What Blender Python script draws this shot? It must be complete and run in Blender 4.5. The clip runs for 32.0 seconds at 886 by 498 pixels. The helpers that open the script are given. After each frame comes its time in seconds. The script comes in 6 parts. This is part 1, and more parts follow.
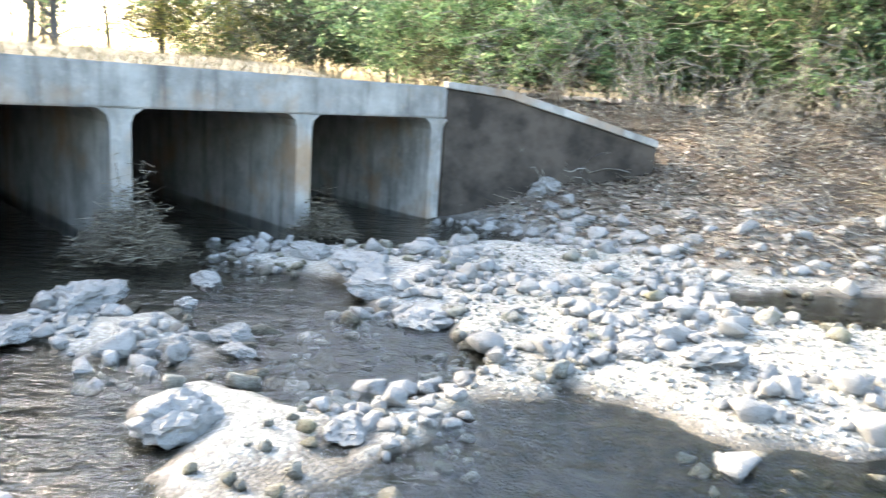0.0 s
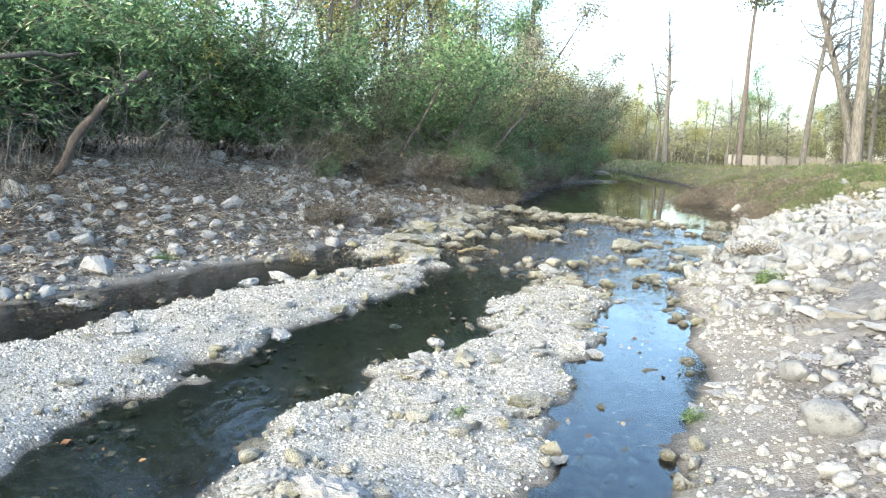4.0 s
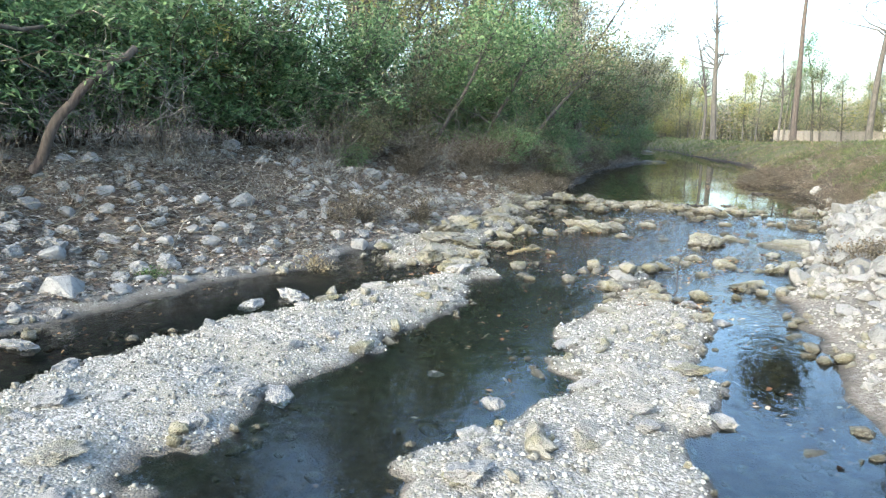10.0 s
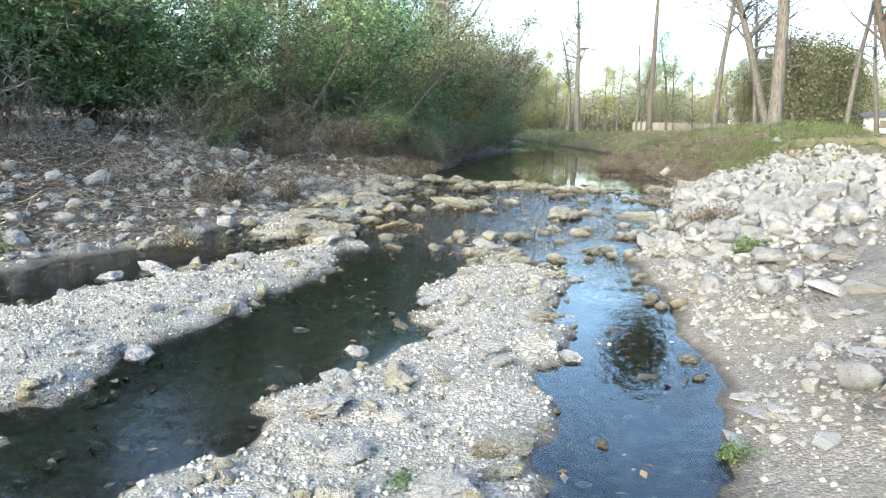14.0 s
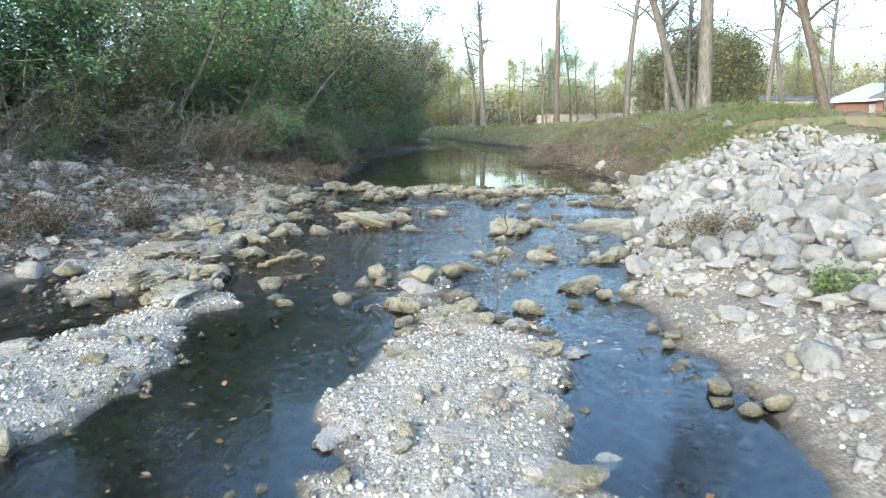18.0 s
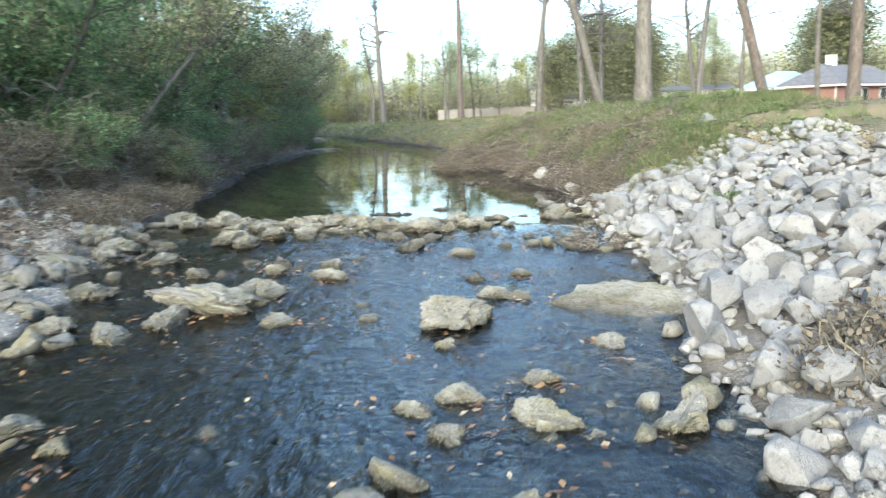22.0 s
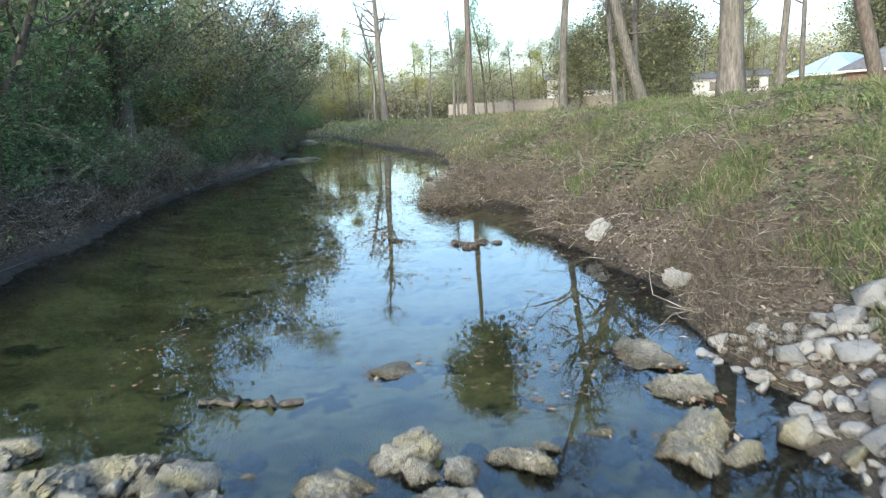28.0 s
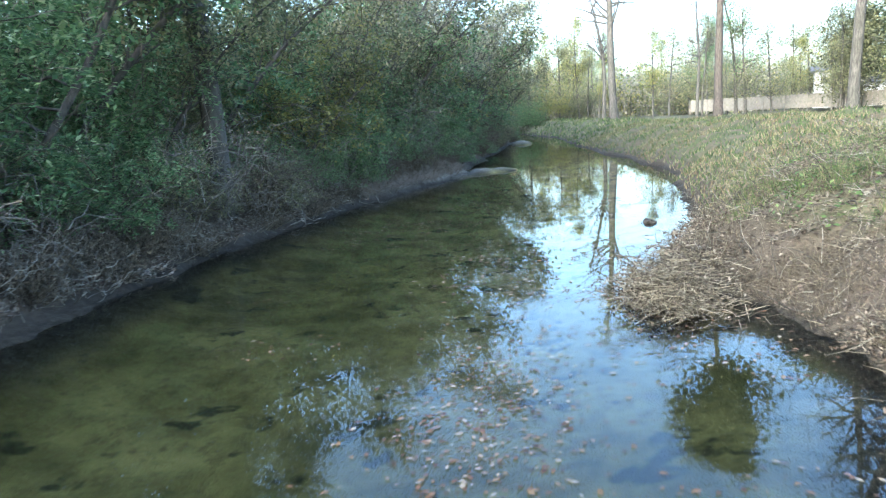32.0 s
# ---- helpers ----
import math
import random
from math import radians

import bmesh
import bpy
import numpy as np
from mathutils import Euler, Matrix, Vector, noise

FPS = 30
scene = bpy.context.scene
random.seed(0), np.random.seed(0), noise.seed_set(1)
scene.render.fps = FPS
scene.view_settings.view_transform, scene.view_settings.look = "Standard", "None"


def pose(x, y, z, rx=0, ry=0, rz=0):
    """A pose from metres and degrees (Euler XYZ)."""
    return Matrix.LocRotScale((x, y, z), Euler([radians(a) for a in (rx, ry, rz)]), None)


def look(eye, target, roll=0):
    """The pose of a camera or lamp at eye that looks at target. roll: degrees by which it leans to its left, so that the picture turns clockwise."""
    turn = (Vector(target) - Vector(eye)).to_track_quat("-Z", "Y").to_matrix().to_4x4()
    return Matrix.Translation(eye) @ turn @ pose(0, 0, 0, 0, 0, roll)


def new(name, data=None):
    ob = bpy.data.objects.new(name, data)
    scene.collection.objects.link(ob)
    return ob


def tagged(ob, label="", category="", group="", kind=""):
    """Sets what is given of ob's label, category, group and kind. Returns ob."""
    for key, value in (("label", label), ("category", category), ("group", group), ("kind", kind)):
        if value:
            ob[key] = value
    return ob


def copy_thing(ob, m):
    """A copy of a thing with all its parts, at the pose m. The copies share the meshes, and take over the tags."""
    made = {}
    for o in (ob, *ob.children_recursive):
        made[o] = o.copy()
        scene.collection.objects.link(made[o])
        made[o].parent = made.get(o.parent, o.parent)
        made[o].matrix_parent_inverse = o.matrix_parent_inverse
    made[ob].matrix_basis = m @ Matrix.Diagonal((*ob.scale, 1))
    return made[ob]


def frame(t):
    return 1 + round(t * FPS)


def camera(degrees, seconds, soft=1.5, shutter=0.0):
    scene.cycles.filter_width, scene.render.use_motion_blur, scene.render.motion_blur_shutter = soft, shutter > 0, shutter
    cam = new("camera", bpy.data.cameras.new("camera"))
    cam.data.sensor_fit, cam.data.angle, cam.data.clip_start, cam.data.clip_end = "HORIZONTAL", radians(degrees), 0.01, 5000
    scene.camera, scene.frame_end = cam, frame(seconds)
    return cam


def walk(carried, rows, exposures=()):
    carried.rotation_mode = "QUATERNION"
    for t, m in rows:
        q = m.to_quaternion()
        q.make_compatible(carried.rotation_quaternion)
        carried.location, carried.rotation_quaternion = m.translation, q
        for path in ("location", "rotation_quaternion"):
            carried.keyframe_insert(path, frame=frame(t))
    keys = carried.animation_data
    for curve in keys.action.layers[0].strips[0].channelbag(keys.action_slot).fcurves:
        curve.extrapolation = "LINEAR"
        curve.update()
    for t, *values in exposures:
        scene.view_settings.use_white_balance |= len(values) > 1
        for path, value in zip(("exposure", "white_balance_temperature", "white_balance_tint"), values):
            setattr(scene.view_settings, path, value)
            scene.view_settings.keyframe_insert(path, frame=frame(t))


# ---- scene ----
cam = camera(60.7, 32.0, soft=1.2, shutter=0.4)
# seconds, eye, turn about x, y, z
TURN_ROWS = [
    (0, 1.324, -0.414, 1.704, 77.97, -3.91, -0.07),
    (0.5, 1.362, -0.518, 1.737, 78.50, -3.88, -9.96),
    (1, 1.272, -0.625, 1.826, 78.81, -4.25, -22.10),
    (1.5, 1.216, -0.581, 1.925, 79.39, -5.38, -33.14),
    (2, 1.185, -0.645, 1.968, 80.49, -5.37, -44.73),
]
# seconds, eye, target, roll
PATH = [
    (2.5, (0.856, -1.027, 2.210), (2.524, 0.036, 1.910), 3.81),
    (3, (1.047, -0.852, 2.128), (2.888, -0.120, 1.855), 3.58),
    (3.5, (1.067, -0.872, 2.176), (2.992, -0.397, 1.910), 2.94),
    (4, (1.017, -0.973, 2.236), (2.953, -0.548, 1.966), 2.64),
    (4.5, (0.977, -0.992, 2.265), (2.912, -0.567, 1.995), 2.66),
    (6.5, (0.969, -0.814, 2.492), (2.911, -0.431, 2.203), 2.06),
    (7, (1.113, -0.740, 2.623), (3.060, -0.399, 2.318), 1.69),
    (7.5, (1.246, -0.634, 2.710), (3.194, -0.291, 2.412), 1.41),
    (8, (1.298, -0.637, 2.774), (3.241, -0.275, 2.468), 1.29),
    (8.5, (1.865, -0.513, 2.751), (3.799, -0.109, 2.439), 1.18),
    (9, (2.429, -0.390, 2.622), (4.350, 0.072, 2.313), 1.08),
    (9.5, (2.993, -0.299, 2.433), (4.906, 0.191, 2.120), 1.28),
    (10, (3.658, -0.188, 2.221), (5.564, 0.329, 1.904), 1.27),
    (10.5, (4.221, -0.030, 2.066), (6.123, 0.502, 1.747), 1.30),
    (11, (4.423, 0.059, 1.912), (6.327, 0.587, 1.601), 1.56),
    (11.5, (4.364, 0.012, 1.781), (6.270, 0.534, 1.471), 1.70),
    (12, (4.241, -0.085, 1.665), (6.147, 0.433, 1.350), 1.68),
    (12.5, (4.112, -0.159, 1.642), (6.034, 0.293, 1.323), 1.70),
    (13, (3.704, -0.289, 1.792), (5.658, -0.013, 1.465), 1.82),
    (13.5, (3.330, -0.408, 1.930), (5.294, -0.223, 1.602), 1.66),
    (15.5, (4.300, -0.250, 1.710), (6.256, 0.012, 1.388), 0.59),
    (16, (4.860, -0.170, 1.715), (6.834, -0.164, 1.393), -0.38),
    (16.5, (5.524, -0.149, 1.691), (7.497, -0.213, 1.369), -0.56),
    (17, (6.202, -0.037, 1.701), (8.174, -0.087, 1.374), -0.48),
    (17.5, (6.914, 0.036, 1.730), (8.886, -0.002, 1.402), -0.58),
    (18, (7.572, 0.040, 1.750), (9.544, -0.002, 1.423), -0.73),
    (18.5, (8.264, 0.009, 1.772), (10.237, -0.017, 1.442), -0.68),
    (19, (9.023, -0.028, 1.801), (10.996, -0.035, 1.470), -0.91),
    (19.5, (9.671, 0.005, 1.854), (11.643, -0.041, 1.523), -1.00),
    (20, (10.550, -0.047, 1.856), (12.512, -0.239, 1.522), -1.59),
    (20.5, (11.211, -0.122, 1.888), (13.171, -0.333, 1.550), -1.64),
    (21, (12.004, -0.210, 1.890), (13.966, -0.391, 1.550), -1.76),
    (21.5, (12.652, -0.202, 1.899), (14.616, -0.360, 1.557), -1.83),
    (22, (13.530, -0.221, 1.857), (15.478, -0.515, 1.513), -1.90),
    (22.5, (14.340, -0.351, 1.858), (16.257, -0.799, 1.506), -2.63),
    (23, (15.168, -0.581, 1.887), (17.081, -1.043, 1.534), -3.00),
    (23.5, (15.896, -0.790, 1.927), (17.813, -1.238, 1.572), -2.98),
    (24, (16.537, -0.991, 1.941), (18.477, -1.321, 1.590), -2.72),
    (24.5, (17.203, -1.183, 1.994), (19.158, -1.416, 1.642), -2.45),
    (25, (18.004, -1.378, 2.034), (19.960, -1.601, 1.680), -2.63),
    (25.5, (18.858, -1.652, 2.046), (20.810, -1.903, 1.691), -2.83),
    (27.5, (21.702, -2.040, 2.065), (23.654, -2.289, 1.708), -2.89),
    (28, (22.606, -2.246, 2.118), (24.557, -2.497, 1.759), -3.09),
    (28.5, (23.429, -2.404, 2.163), (25.384, -2.629, 1.804), -2.97),
    (29, (24.359, -2.551, 2.174), (26.310, -2.801, 1.812), -2.97),
    (29.5, (25.340, -2.714, 2.168), (27.289, -2.979, 1.806), -2.84),
    (30, (26.294, -2.858, 2.212), (28.248, -3.093, 1.852), -2.76),
    (30.5, (27.125, -2.956, 2.325), (29.087, -3.104, 1.966), -2.65),
    (31, (28.053, -3.220, 2.386), (30.020, -3.160, 2.028), -2.18),
    (31.5, (29.660, -3.383, 2.263), (31.610, -3.107, 1.917), -2.28),
    (32, (31.020, -3.538, 2.264), (32.960, -3.195, 1.923), -2.77),
]
EXPO = 2.5
walk(cam, [(t, pose(x, y, z, rx, ry, rz)) for t, x, y, z, rx, ry, rz in TURN_ROWS] + [(t, look(eye, target, roll)) for t, eye, target, roll in PATH],
     exposures=[(0.0, EXPO + 1.5, 6600, 8), (1.0, EXPO + 1.2, 6250, 6), (3.0, EXPO + 0.52, 5800, 4), (9.0, EXPO + 0.27, 5700, 3), (12.0, EXPO + 0.32, 5800, 4), (17.0, EXPO + 0.15, 5600, 3), (20.0, EXPO + 0.2, 5450, 3), (22.0, EXPO + 0.25, 5500, 3), (24.0, EXPO + 0.13, 5550, 4), (28.0, EXPO - 0.08, 5550, 4), (30.0, EXPO - 0.02, 5600, 4), (31.0, EXPO + 0.18, 5250, 2), (32.0, EXPO + 0.58, 5250, 2)])


# ---- world and sun ----
SUN_EL, SUN_AZ = radians(22), radians(152)
world = bpy.data.worlds.new("sky")
scene.world = world
world.use_nodes = True
wn = world.node_tree
sky = wn.nodes.new("ShaderNodeTexSky")
sky.sky_type, sky.sun_disc = "NISHITA", False
sky.sun_elevation, sky.sun_rotation = SUN_EL, radians(90) - SUN_AZ
sky.air_density, sky.dust_density, sky.ozone_density = 1.0, 4.2, 1.0
wn.nodes["Background"].inputs[1].default_value = 0.15
wn.links.new(sky.outputs[0], wn.nodes["Background"].inputs[0])
sun = new("sun", bpy.data.lights.new("sun", "SUN"))
sun.data.energy, sun.data.angle, sun.data.color = 0.5, radians(14), (1.0, 0.94, 0.86)
sun.matrix_world = look((0, 0, 60), (-math.cos(SUN_AZ) * math.cos(SUN_EL), -math.sin(SUN_AZ) * math.cos(SUN_EL), 60 - math.sin(SUN_EL)))


# ---- materials ----
class Mat:
    """A node material under construction."""

    def __init__(self, name, rough=0.8, spec=0.3):
        self.m = bpy.data.materials.new(name)
        self.m.use_nodes = True
        self.t = self.m.node_tree
        self.b = self.t.nodes["Principled BSDF"]
        self.b.inputs["Roughness"].default_value = rough
        self.b.inputs["Specular IOR Level"].default_value = spec
        self.geo = self.t.nodes.new("ShaderNodeNewGeometry")
        self.pos = self.geo.outputs["Position"]

    def plug(self, v, socket):
        if isinstance(v, bpy.types.NodeSocket):
            self.t.links.new(v, socket)
        else:
            socket.default_value = v if not isinstance(v, tuple) or len(v) == 4 else (*v, 1)

    def noise(self, scale, detail=4, rough=0.6, stretch=None, local=False):
        n = self.t.nodes.new("ShaderNodeTexNoise")
        n.inputs["Scale"].default_value, n.inputs["Detail"].default_value, n.inputs["Roughness"].default_value = scale, detail, rough
        src = self.pos
        if local:
            src = self.t.nodes.new("ShaderNodeTexCoord").outputs["Object"]
        if stretch:
            mp = self.t.nodes.new("ShaderNodeMapping")
            mp.inputs["Scale"].default_value = stretch
            self.t.links.new(src, mp.inputs[0])
            src = mp.outputs[0]
        self.t.links.new(src, n.inputs["Vector"])
        return n.outputs["Fac"]

    def cells(self, scale, out="Distance", rnd=1.0):
        n = self.t.nodes.new("ShaderNodeTexVoronoi")
        n.inputs["Scale"].default_value, n.inputs["Randomness"].default_value = scale, rnd
        self.t.links.new(self.pos, n.inputs["Vector"])
        return n.outputs[out]

    def attr(self, name):
        n = self.t.nodes.new("ShaderNodeAttribute")
        n.attribute_name = name
        return n.outputs["Fac"]

    def random(self):
        return self.t.nodes.new("ShaderNodeObjectInfo").outputs["Random"]

    def island(self):
        return self.geo.outputs["Random Per Island"]

    def ramp(self, fac, *stops):
        n = self.t.nodes.new("ShaderNodeValToRGB")
        e = n.color_ramp.elements
        while len(e) < len(stops):
            e.new(0.5)
        for q, (p, c) in zip(e, stops):
            q.position, q.color = p, (*(c if isinstance(c, tuple) else (c, c, c)), 1)
        self.t.links.new(fac, n.inputs[0])
        return n.outputs[0]

    def mix(self, fac, a, b, mode="MIX"):
        n = self.t.nodes.new("ShaderNodeMix")
        n.data_type, n.blend_type = "RGBA", mode
        self.plug(fac, n.inputs[0])
        self.plug(a, n.inputs[6])
        self.plug(b, n.inputs[7])
        return n.outputs[2]

    def math(self, op, a, b=0.0):
        n = self.t.nodes.new("ShaderNodeMath")
        n.operation = op
        self.plug(a, n.inputs[0])
        self.plug(b, n.inputs[1])
        return n.outputs[0]

    def bump(self, height, strength=0.5, dist=0.02):
        n = self.t.nodes.new("ShaderNodeBump")
        n.inputs["Strength"].default_value, n.inputs["Distance"].default_value = strength, dist
        self.t.links.new(height, n.inputs["Height"])
        self.t.links.new(n.outputs[0], self.b.inputs["Normal"])
        return n.outputs[0]

    def color(self, c, tone=0.53):
        self.plug(self.mix(1.0, c, (tone, tone, tone), "MULTIPLY") if tone != 1 else c, self.b.inputs["Base Color"])
        return self

    def leafy(self, amount=0.35):
        """Thin leaf: part of the light passes through."""
        tr = self.t.nodes.new("ShaderNodeBsdfTranslucent")
        mx = self.t.nodes.new("ShaderNodeMixShader")
        mx.inputs[0].default_value = amount
        self.t.links.new(self.b.inputs["Base Color"].links[0].from_socket, tr.inputs[0])
        self.t.links.new(self.b.outputs[0], mx.inputs[1])
        self.t.links.new(tr.outputs[0], mx.inputs[2])
        self.t.links.new(mx.outputs[0], self.t.nodes["Material Output"].inputs[0])
        return self


def ground_material():
    m = Mat("ground_cover", 0.9, 0.2)
    fine, mid, big = m.noise(60, 3), m.noise(9, 5), m.noise(1.1, 4)
    stones = m.cells(42, "Color")
    sd = m.cells(42)
    grey = m.ramp(m.math("MULTIPLY", stones, 1.0), (0.0, (0.13, 0.125, 0.11)), (0.5, (0.34, 0.325, 0.29)), (1.0, (0.72, 0.70, 0.65)))
    gravel = m.mix(m.ramp(big, (0.35, 0.0), (0.62, 0.6)), grey, (0.34, 0.31, 0.24))
    gravel = m.mix(m.ramp(mid, (0.5, 0.0), (0.75, 0.35)), gravel, (0.62, 0.59, 0.51))
    litter = m.mix(m.ramp(mid, (0.3, 0.0), (0.7, 1.0)), (0.10, 0.078, 0.055), (0.25, 0.20, 0.15))
    litter = m.mix(m.ramp(fine, (0.45, 0.0), (0.7, 0.7)), litter, (0.31, 0.24, 0.17))
    soil = m.mix(mid, (0.045, 0.037, 0.028), (0.12, 0.098, 0.075))
    grass = m.mix(m.ramp(m.noise(2.6, 5), (0.38, 0.0), (0.62, 1.0)), (0.20, 0.165, 0.115), (0.13, 0.145, 0.065))
    sand = m.mix(m.ramp(m.noise(0.9, 5), (0.38, 0.0), (0.66, 1.0)), (0.15, 0.13, 0.035), (0.46, 0.385, 0.13))
    sand = m.mix(m.ramp(m.noise(1.6, 3), (0.60, 0.0), (0.66, 0.85)), sand, (0.02, 0.022, 0.01))
    sand = m.mix(m.ramp(m.noise(6.5, 5, 0.7), (0.5, 0.0), (0.68, 0.6)), sand, (0.10, 0.088, 0.03))
    bedd = m.mix(m.ramp(mid, (0.4, 0.0), (0.75, 1.0)), (0.024, 0.02, 0.015), (0.10, 0.086, 0.06))
    c = m.mix(m.attr("litter"), soil, litter)
    c = m.mix(m.attr("grass"), c, grass)
    scree = m.mix(m.ramp(mid, (0.35, 0.0), (0.68, 1.0)), (0.085, 0.08, 0.075), (0.22, 0.208, 0.197))
    c = m.mix(m.attr("scree"), c, scree)
    c = m.mix(m.attr("gravel"), c, gravel)
    bed = m.mix(m.attr("pool"), bedd, sand)
    c = m.mix(m.attr("bed"), c, bed)
    m.color(c)
    h = m.math("ADD", m.math("MULTIPLY", sd, -0.8), m.math("MULTIPLY", fine, 0.6))
    m.bump(h, 0.6, 0.03)
    return m.m


def rock_material(name, base, light, dark, moss_and_low=0.0, pits=0.0):
    m = Mat(name, 0.88, 0.25)
    a, b, c = m.noise(2.3, 5), m.noise(14, 6, 0.7), m.noise(90, 3)
    col = m.mix(m.ramp(a, (0.3, 0.0), (0.7, 1.0)), base, light)
    col = m.mix(m.ramp(m.random(), (0.0, 0.0), (1.0, 0.55)), col, light)
    col = m.mix(m.ramp(b, (0.52, 0.0), (0.72, 0.85)), col, dark)
    col = m.mix(m.ramp(c, (0.5, 0.0), (0.7, 0.6)), col, light)
    # Green moss patches by noise, and a darker band just above the water level.
    if moss_and_low:
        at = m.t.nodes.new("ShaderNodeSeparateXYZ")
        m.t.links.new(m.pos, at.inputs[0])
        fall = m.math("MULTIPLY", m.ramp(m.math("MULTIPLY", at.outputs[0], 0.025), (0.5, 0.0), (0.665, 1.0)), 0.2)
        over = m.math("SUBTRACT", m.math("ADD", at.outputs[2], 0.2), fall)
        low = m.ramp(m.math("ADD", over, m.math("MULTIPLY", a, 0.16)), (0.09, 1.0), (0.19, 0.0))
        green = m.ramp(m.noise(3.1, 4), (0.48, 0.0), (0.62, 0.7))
        col = m.mix(m.math("MULTIPLY", green, moss_and_low), col, (0.22, 0.20, 0.085))
        col = m.mix(m.math("MULTIPLY", low, moss_and_low), col, (0.06, 0.052, 0.03))
    rise = m.math("ADD", b, m.math("MULTIPLY", c, 0.45))
    if pits:
        hole = m.ramp(m.cells(48), (0.10, 1.0), (0.30, 0.0))
        grit = m.ramp(m.cells(75, "Color"), (0.6, 0.0), (0.98, 0.45))
        col = m.mix(grit, col, light)
        col = m.mix(m.math("MULTIPLY", hole, pits), col, dark)
        rise = m.math("SUBTRACT", rise, m.math("MULTIPLY", hole, 0.6))
    m.color(col)
    m.bump(rise, 1.0, 0.035)
    return m.m


def island_material(name, stops, rough=0.85, leafy=0.0, spec=0.2):
    m = Mat(name, rough, spec)
    c = m.ramp(m.island(), *stops)
    c = m.mix(m.ramp(m.noise(0.7, 3), (0.3, 0.0), (0.7, 0.45)), c, m.mix(1.0, c, (0.55, 0.6, 0.5), "MULTIPLY"))
    m.color(c, 0.86 if leafy > 0.25 else 0.6)
    if leafy:
        m.leafy(leafy)
    return m.m


def water_material():
    m = Mat("stream_water", 0.03, 0.5)
    t = m.t
    ripple = m.math("ADD", m.math("MULTIPLY", m.noise(2.6, 4, 0.6, (0.7, 1.5, 1)), 1.6), m.math("MULTIPLY", m.noise(9, 3), 0.4))
    calm = m.math("MULTIPLY", m.noise(1.3, 2), 0.035)
    h = m.math("ADD", calm, m.math("MULTIPLY", ripple, m.math("MULTIPLY", m.attr("riffle"), 1.9)))
    n = m.bump(h, 0.5, 0.06)
    fr = t.nodes.new("ShaderNodeFresnel")
    fr.inputs[0].default_value = 1.33
    t.links.new(n, fr.inputs["Normal"])
    tr = t.nodes.new("ShaderNodeBsdfTransparent")
    tr.inputs[0].default_value = (0.88, 0.90, 0.83, 1)
    gl = t.nodes.new("ShaderNodeBsdfGlossy")
    gl.inputs["Roughness"].default_value = 0.008
    t.links.new(n, gl.inputs["Normal"])
    mx = t.nodes.new("ShaderNodeMixShader")
    t.links.new(fr.outputs[0], mx.inputs[0])
    t.links.new(tr.outputs[0], mx.inputs[1])
    t.links.new(gl.outputs[0], mx.inputs[2])
    t.links.new(mx.outputs[0], t.nodes["Material Output"].inputs[0])
    return m.m


def bark_material(name, dark, light):
    m = Mat(name, 0.9, 0.15)
    a = m.noise(6, 5, 0.65, (2.5, 2.5, 0.5))
    b = m.noise(1.3, 3)
    col = m.mix(m.ramp(a, (0.35, 0.0), (0.65, 1.0)), dark, light)
    m.color(m.mix(m.ramp(b, (0.4, 0.0), (0.7, 0.5)), col, (0.10, 0.10, 0.075)))
    m.bump(a, 0.8, 0.03)
    return m.m


def concrete_material():
    m = Mat("weathered_concrete", 0.85, 0.25)
    a, b = m.noise(1.5, 6, 0.65), m.noise(11, 5)
    streak = m.noise(2.5, 5, 0.6, (2.2, 2.2, 0.25))
    col = m.mix(m.ramp(a, (0.35, 0.0), (0.65, 1.0)), (0.34, 0.33, 0.30), (0.17, 0.165, 0.15))
    col = m.mix(m.ramp(streak, (0.5, 0.0), (0.72, 0.75)), col, (0.07, 0.065, 0.055))
    col = m.mix(m.ramp(b, (0.55, 0.0), (0.8, 0.4)), col, (0.45, 0.43, 0.38))
    rust = m.ramp(m.noise(1.1, 4), (0.5, 0.0), (0.68, 0.7))
    col = m.mix(rust, col, (0.27, 0.16, 0.075))
    m.color(col, 0.85)
    m.bump(b, 0.5, 0.015)
    return m.m


def plain_material(name, c, rough=0.7, spec=0.3, vary=0.35, scale=5.0):
    m = Mat(name, rough, spec)
    dark = tuple(v * (1 - vary) for v in c)
    m.color(m.mix(m.ramp(m.noise(scale, 5), (0.35, 0.0), (0.65, 1.0)), dark, c))
    m.bump(m.noise(scale * 6, 4), 0.3, 0.01)
    return m.m


GROUND = ground_material()
WATER = water_material()
RIPRAP = rock_material("white_limestone", (0.135, 0.137, 0.134), (0.385, 0.385, 0.37), (0.06, 0.056, 0.047))
BANKROCK = rock_material("grey_limestone", (0.215, 0.21, 0.195), (0.45, 0.44, 0.41), (0.11, 0.102, 0.085))
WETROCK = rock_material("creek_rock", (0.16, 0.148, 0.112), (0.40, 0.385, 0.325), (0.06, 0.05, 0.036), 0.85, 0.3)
ROOTS = rock_material("dark_roots", (0.07, 0.06, 0.05), (0.13, 0.115, 0.095), (0.025, 0.021, 0.017))
PEBBLE = island_material("gravel_pebbles", ((0, (0.10, 0.095, 0.085)), (0.35, (0.27, 0.26, 0.23)), (0.75, (0.47, 0.455, 0.41)), (1, (0.68, 0.665, 0.62))))
CONCRETE = concrete_material()
BARK = bark_material("grey_bark", (0.085, 0.078, 0.07), (0.235, 0.215, 0.19))
DARKBARK = bark_material("dark_bark", (0.05, 0.045, 0.04), (0.14, 0.125, 0.11))
PINE = bark_material("reddish_bark", (0.075, 0.06, 0.052), (0.20, 0.165, 0.145))
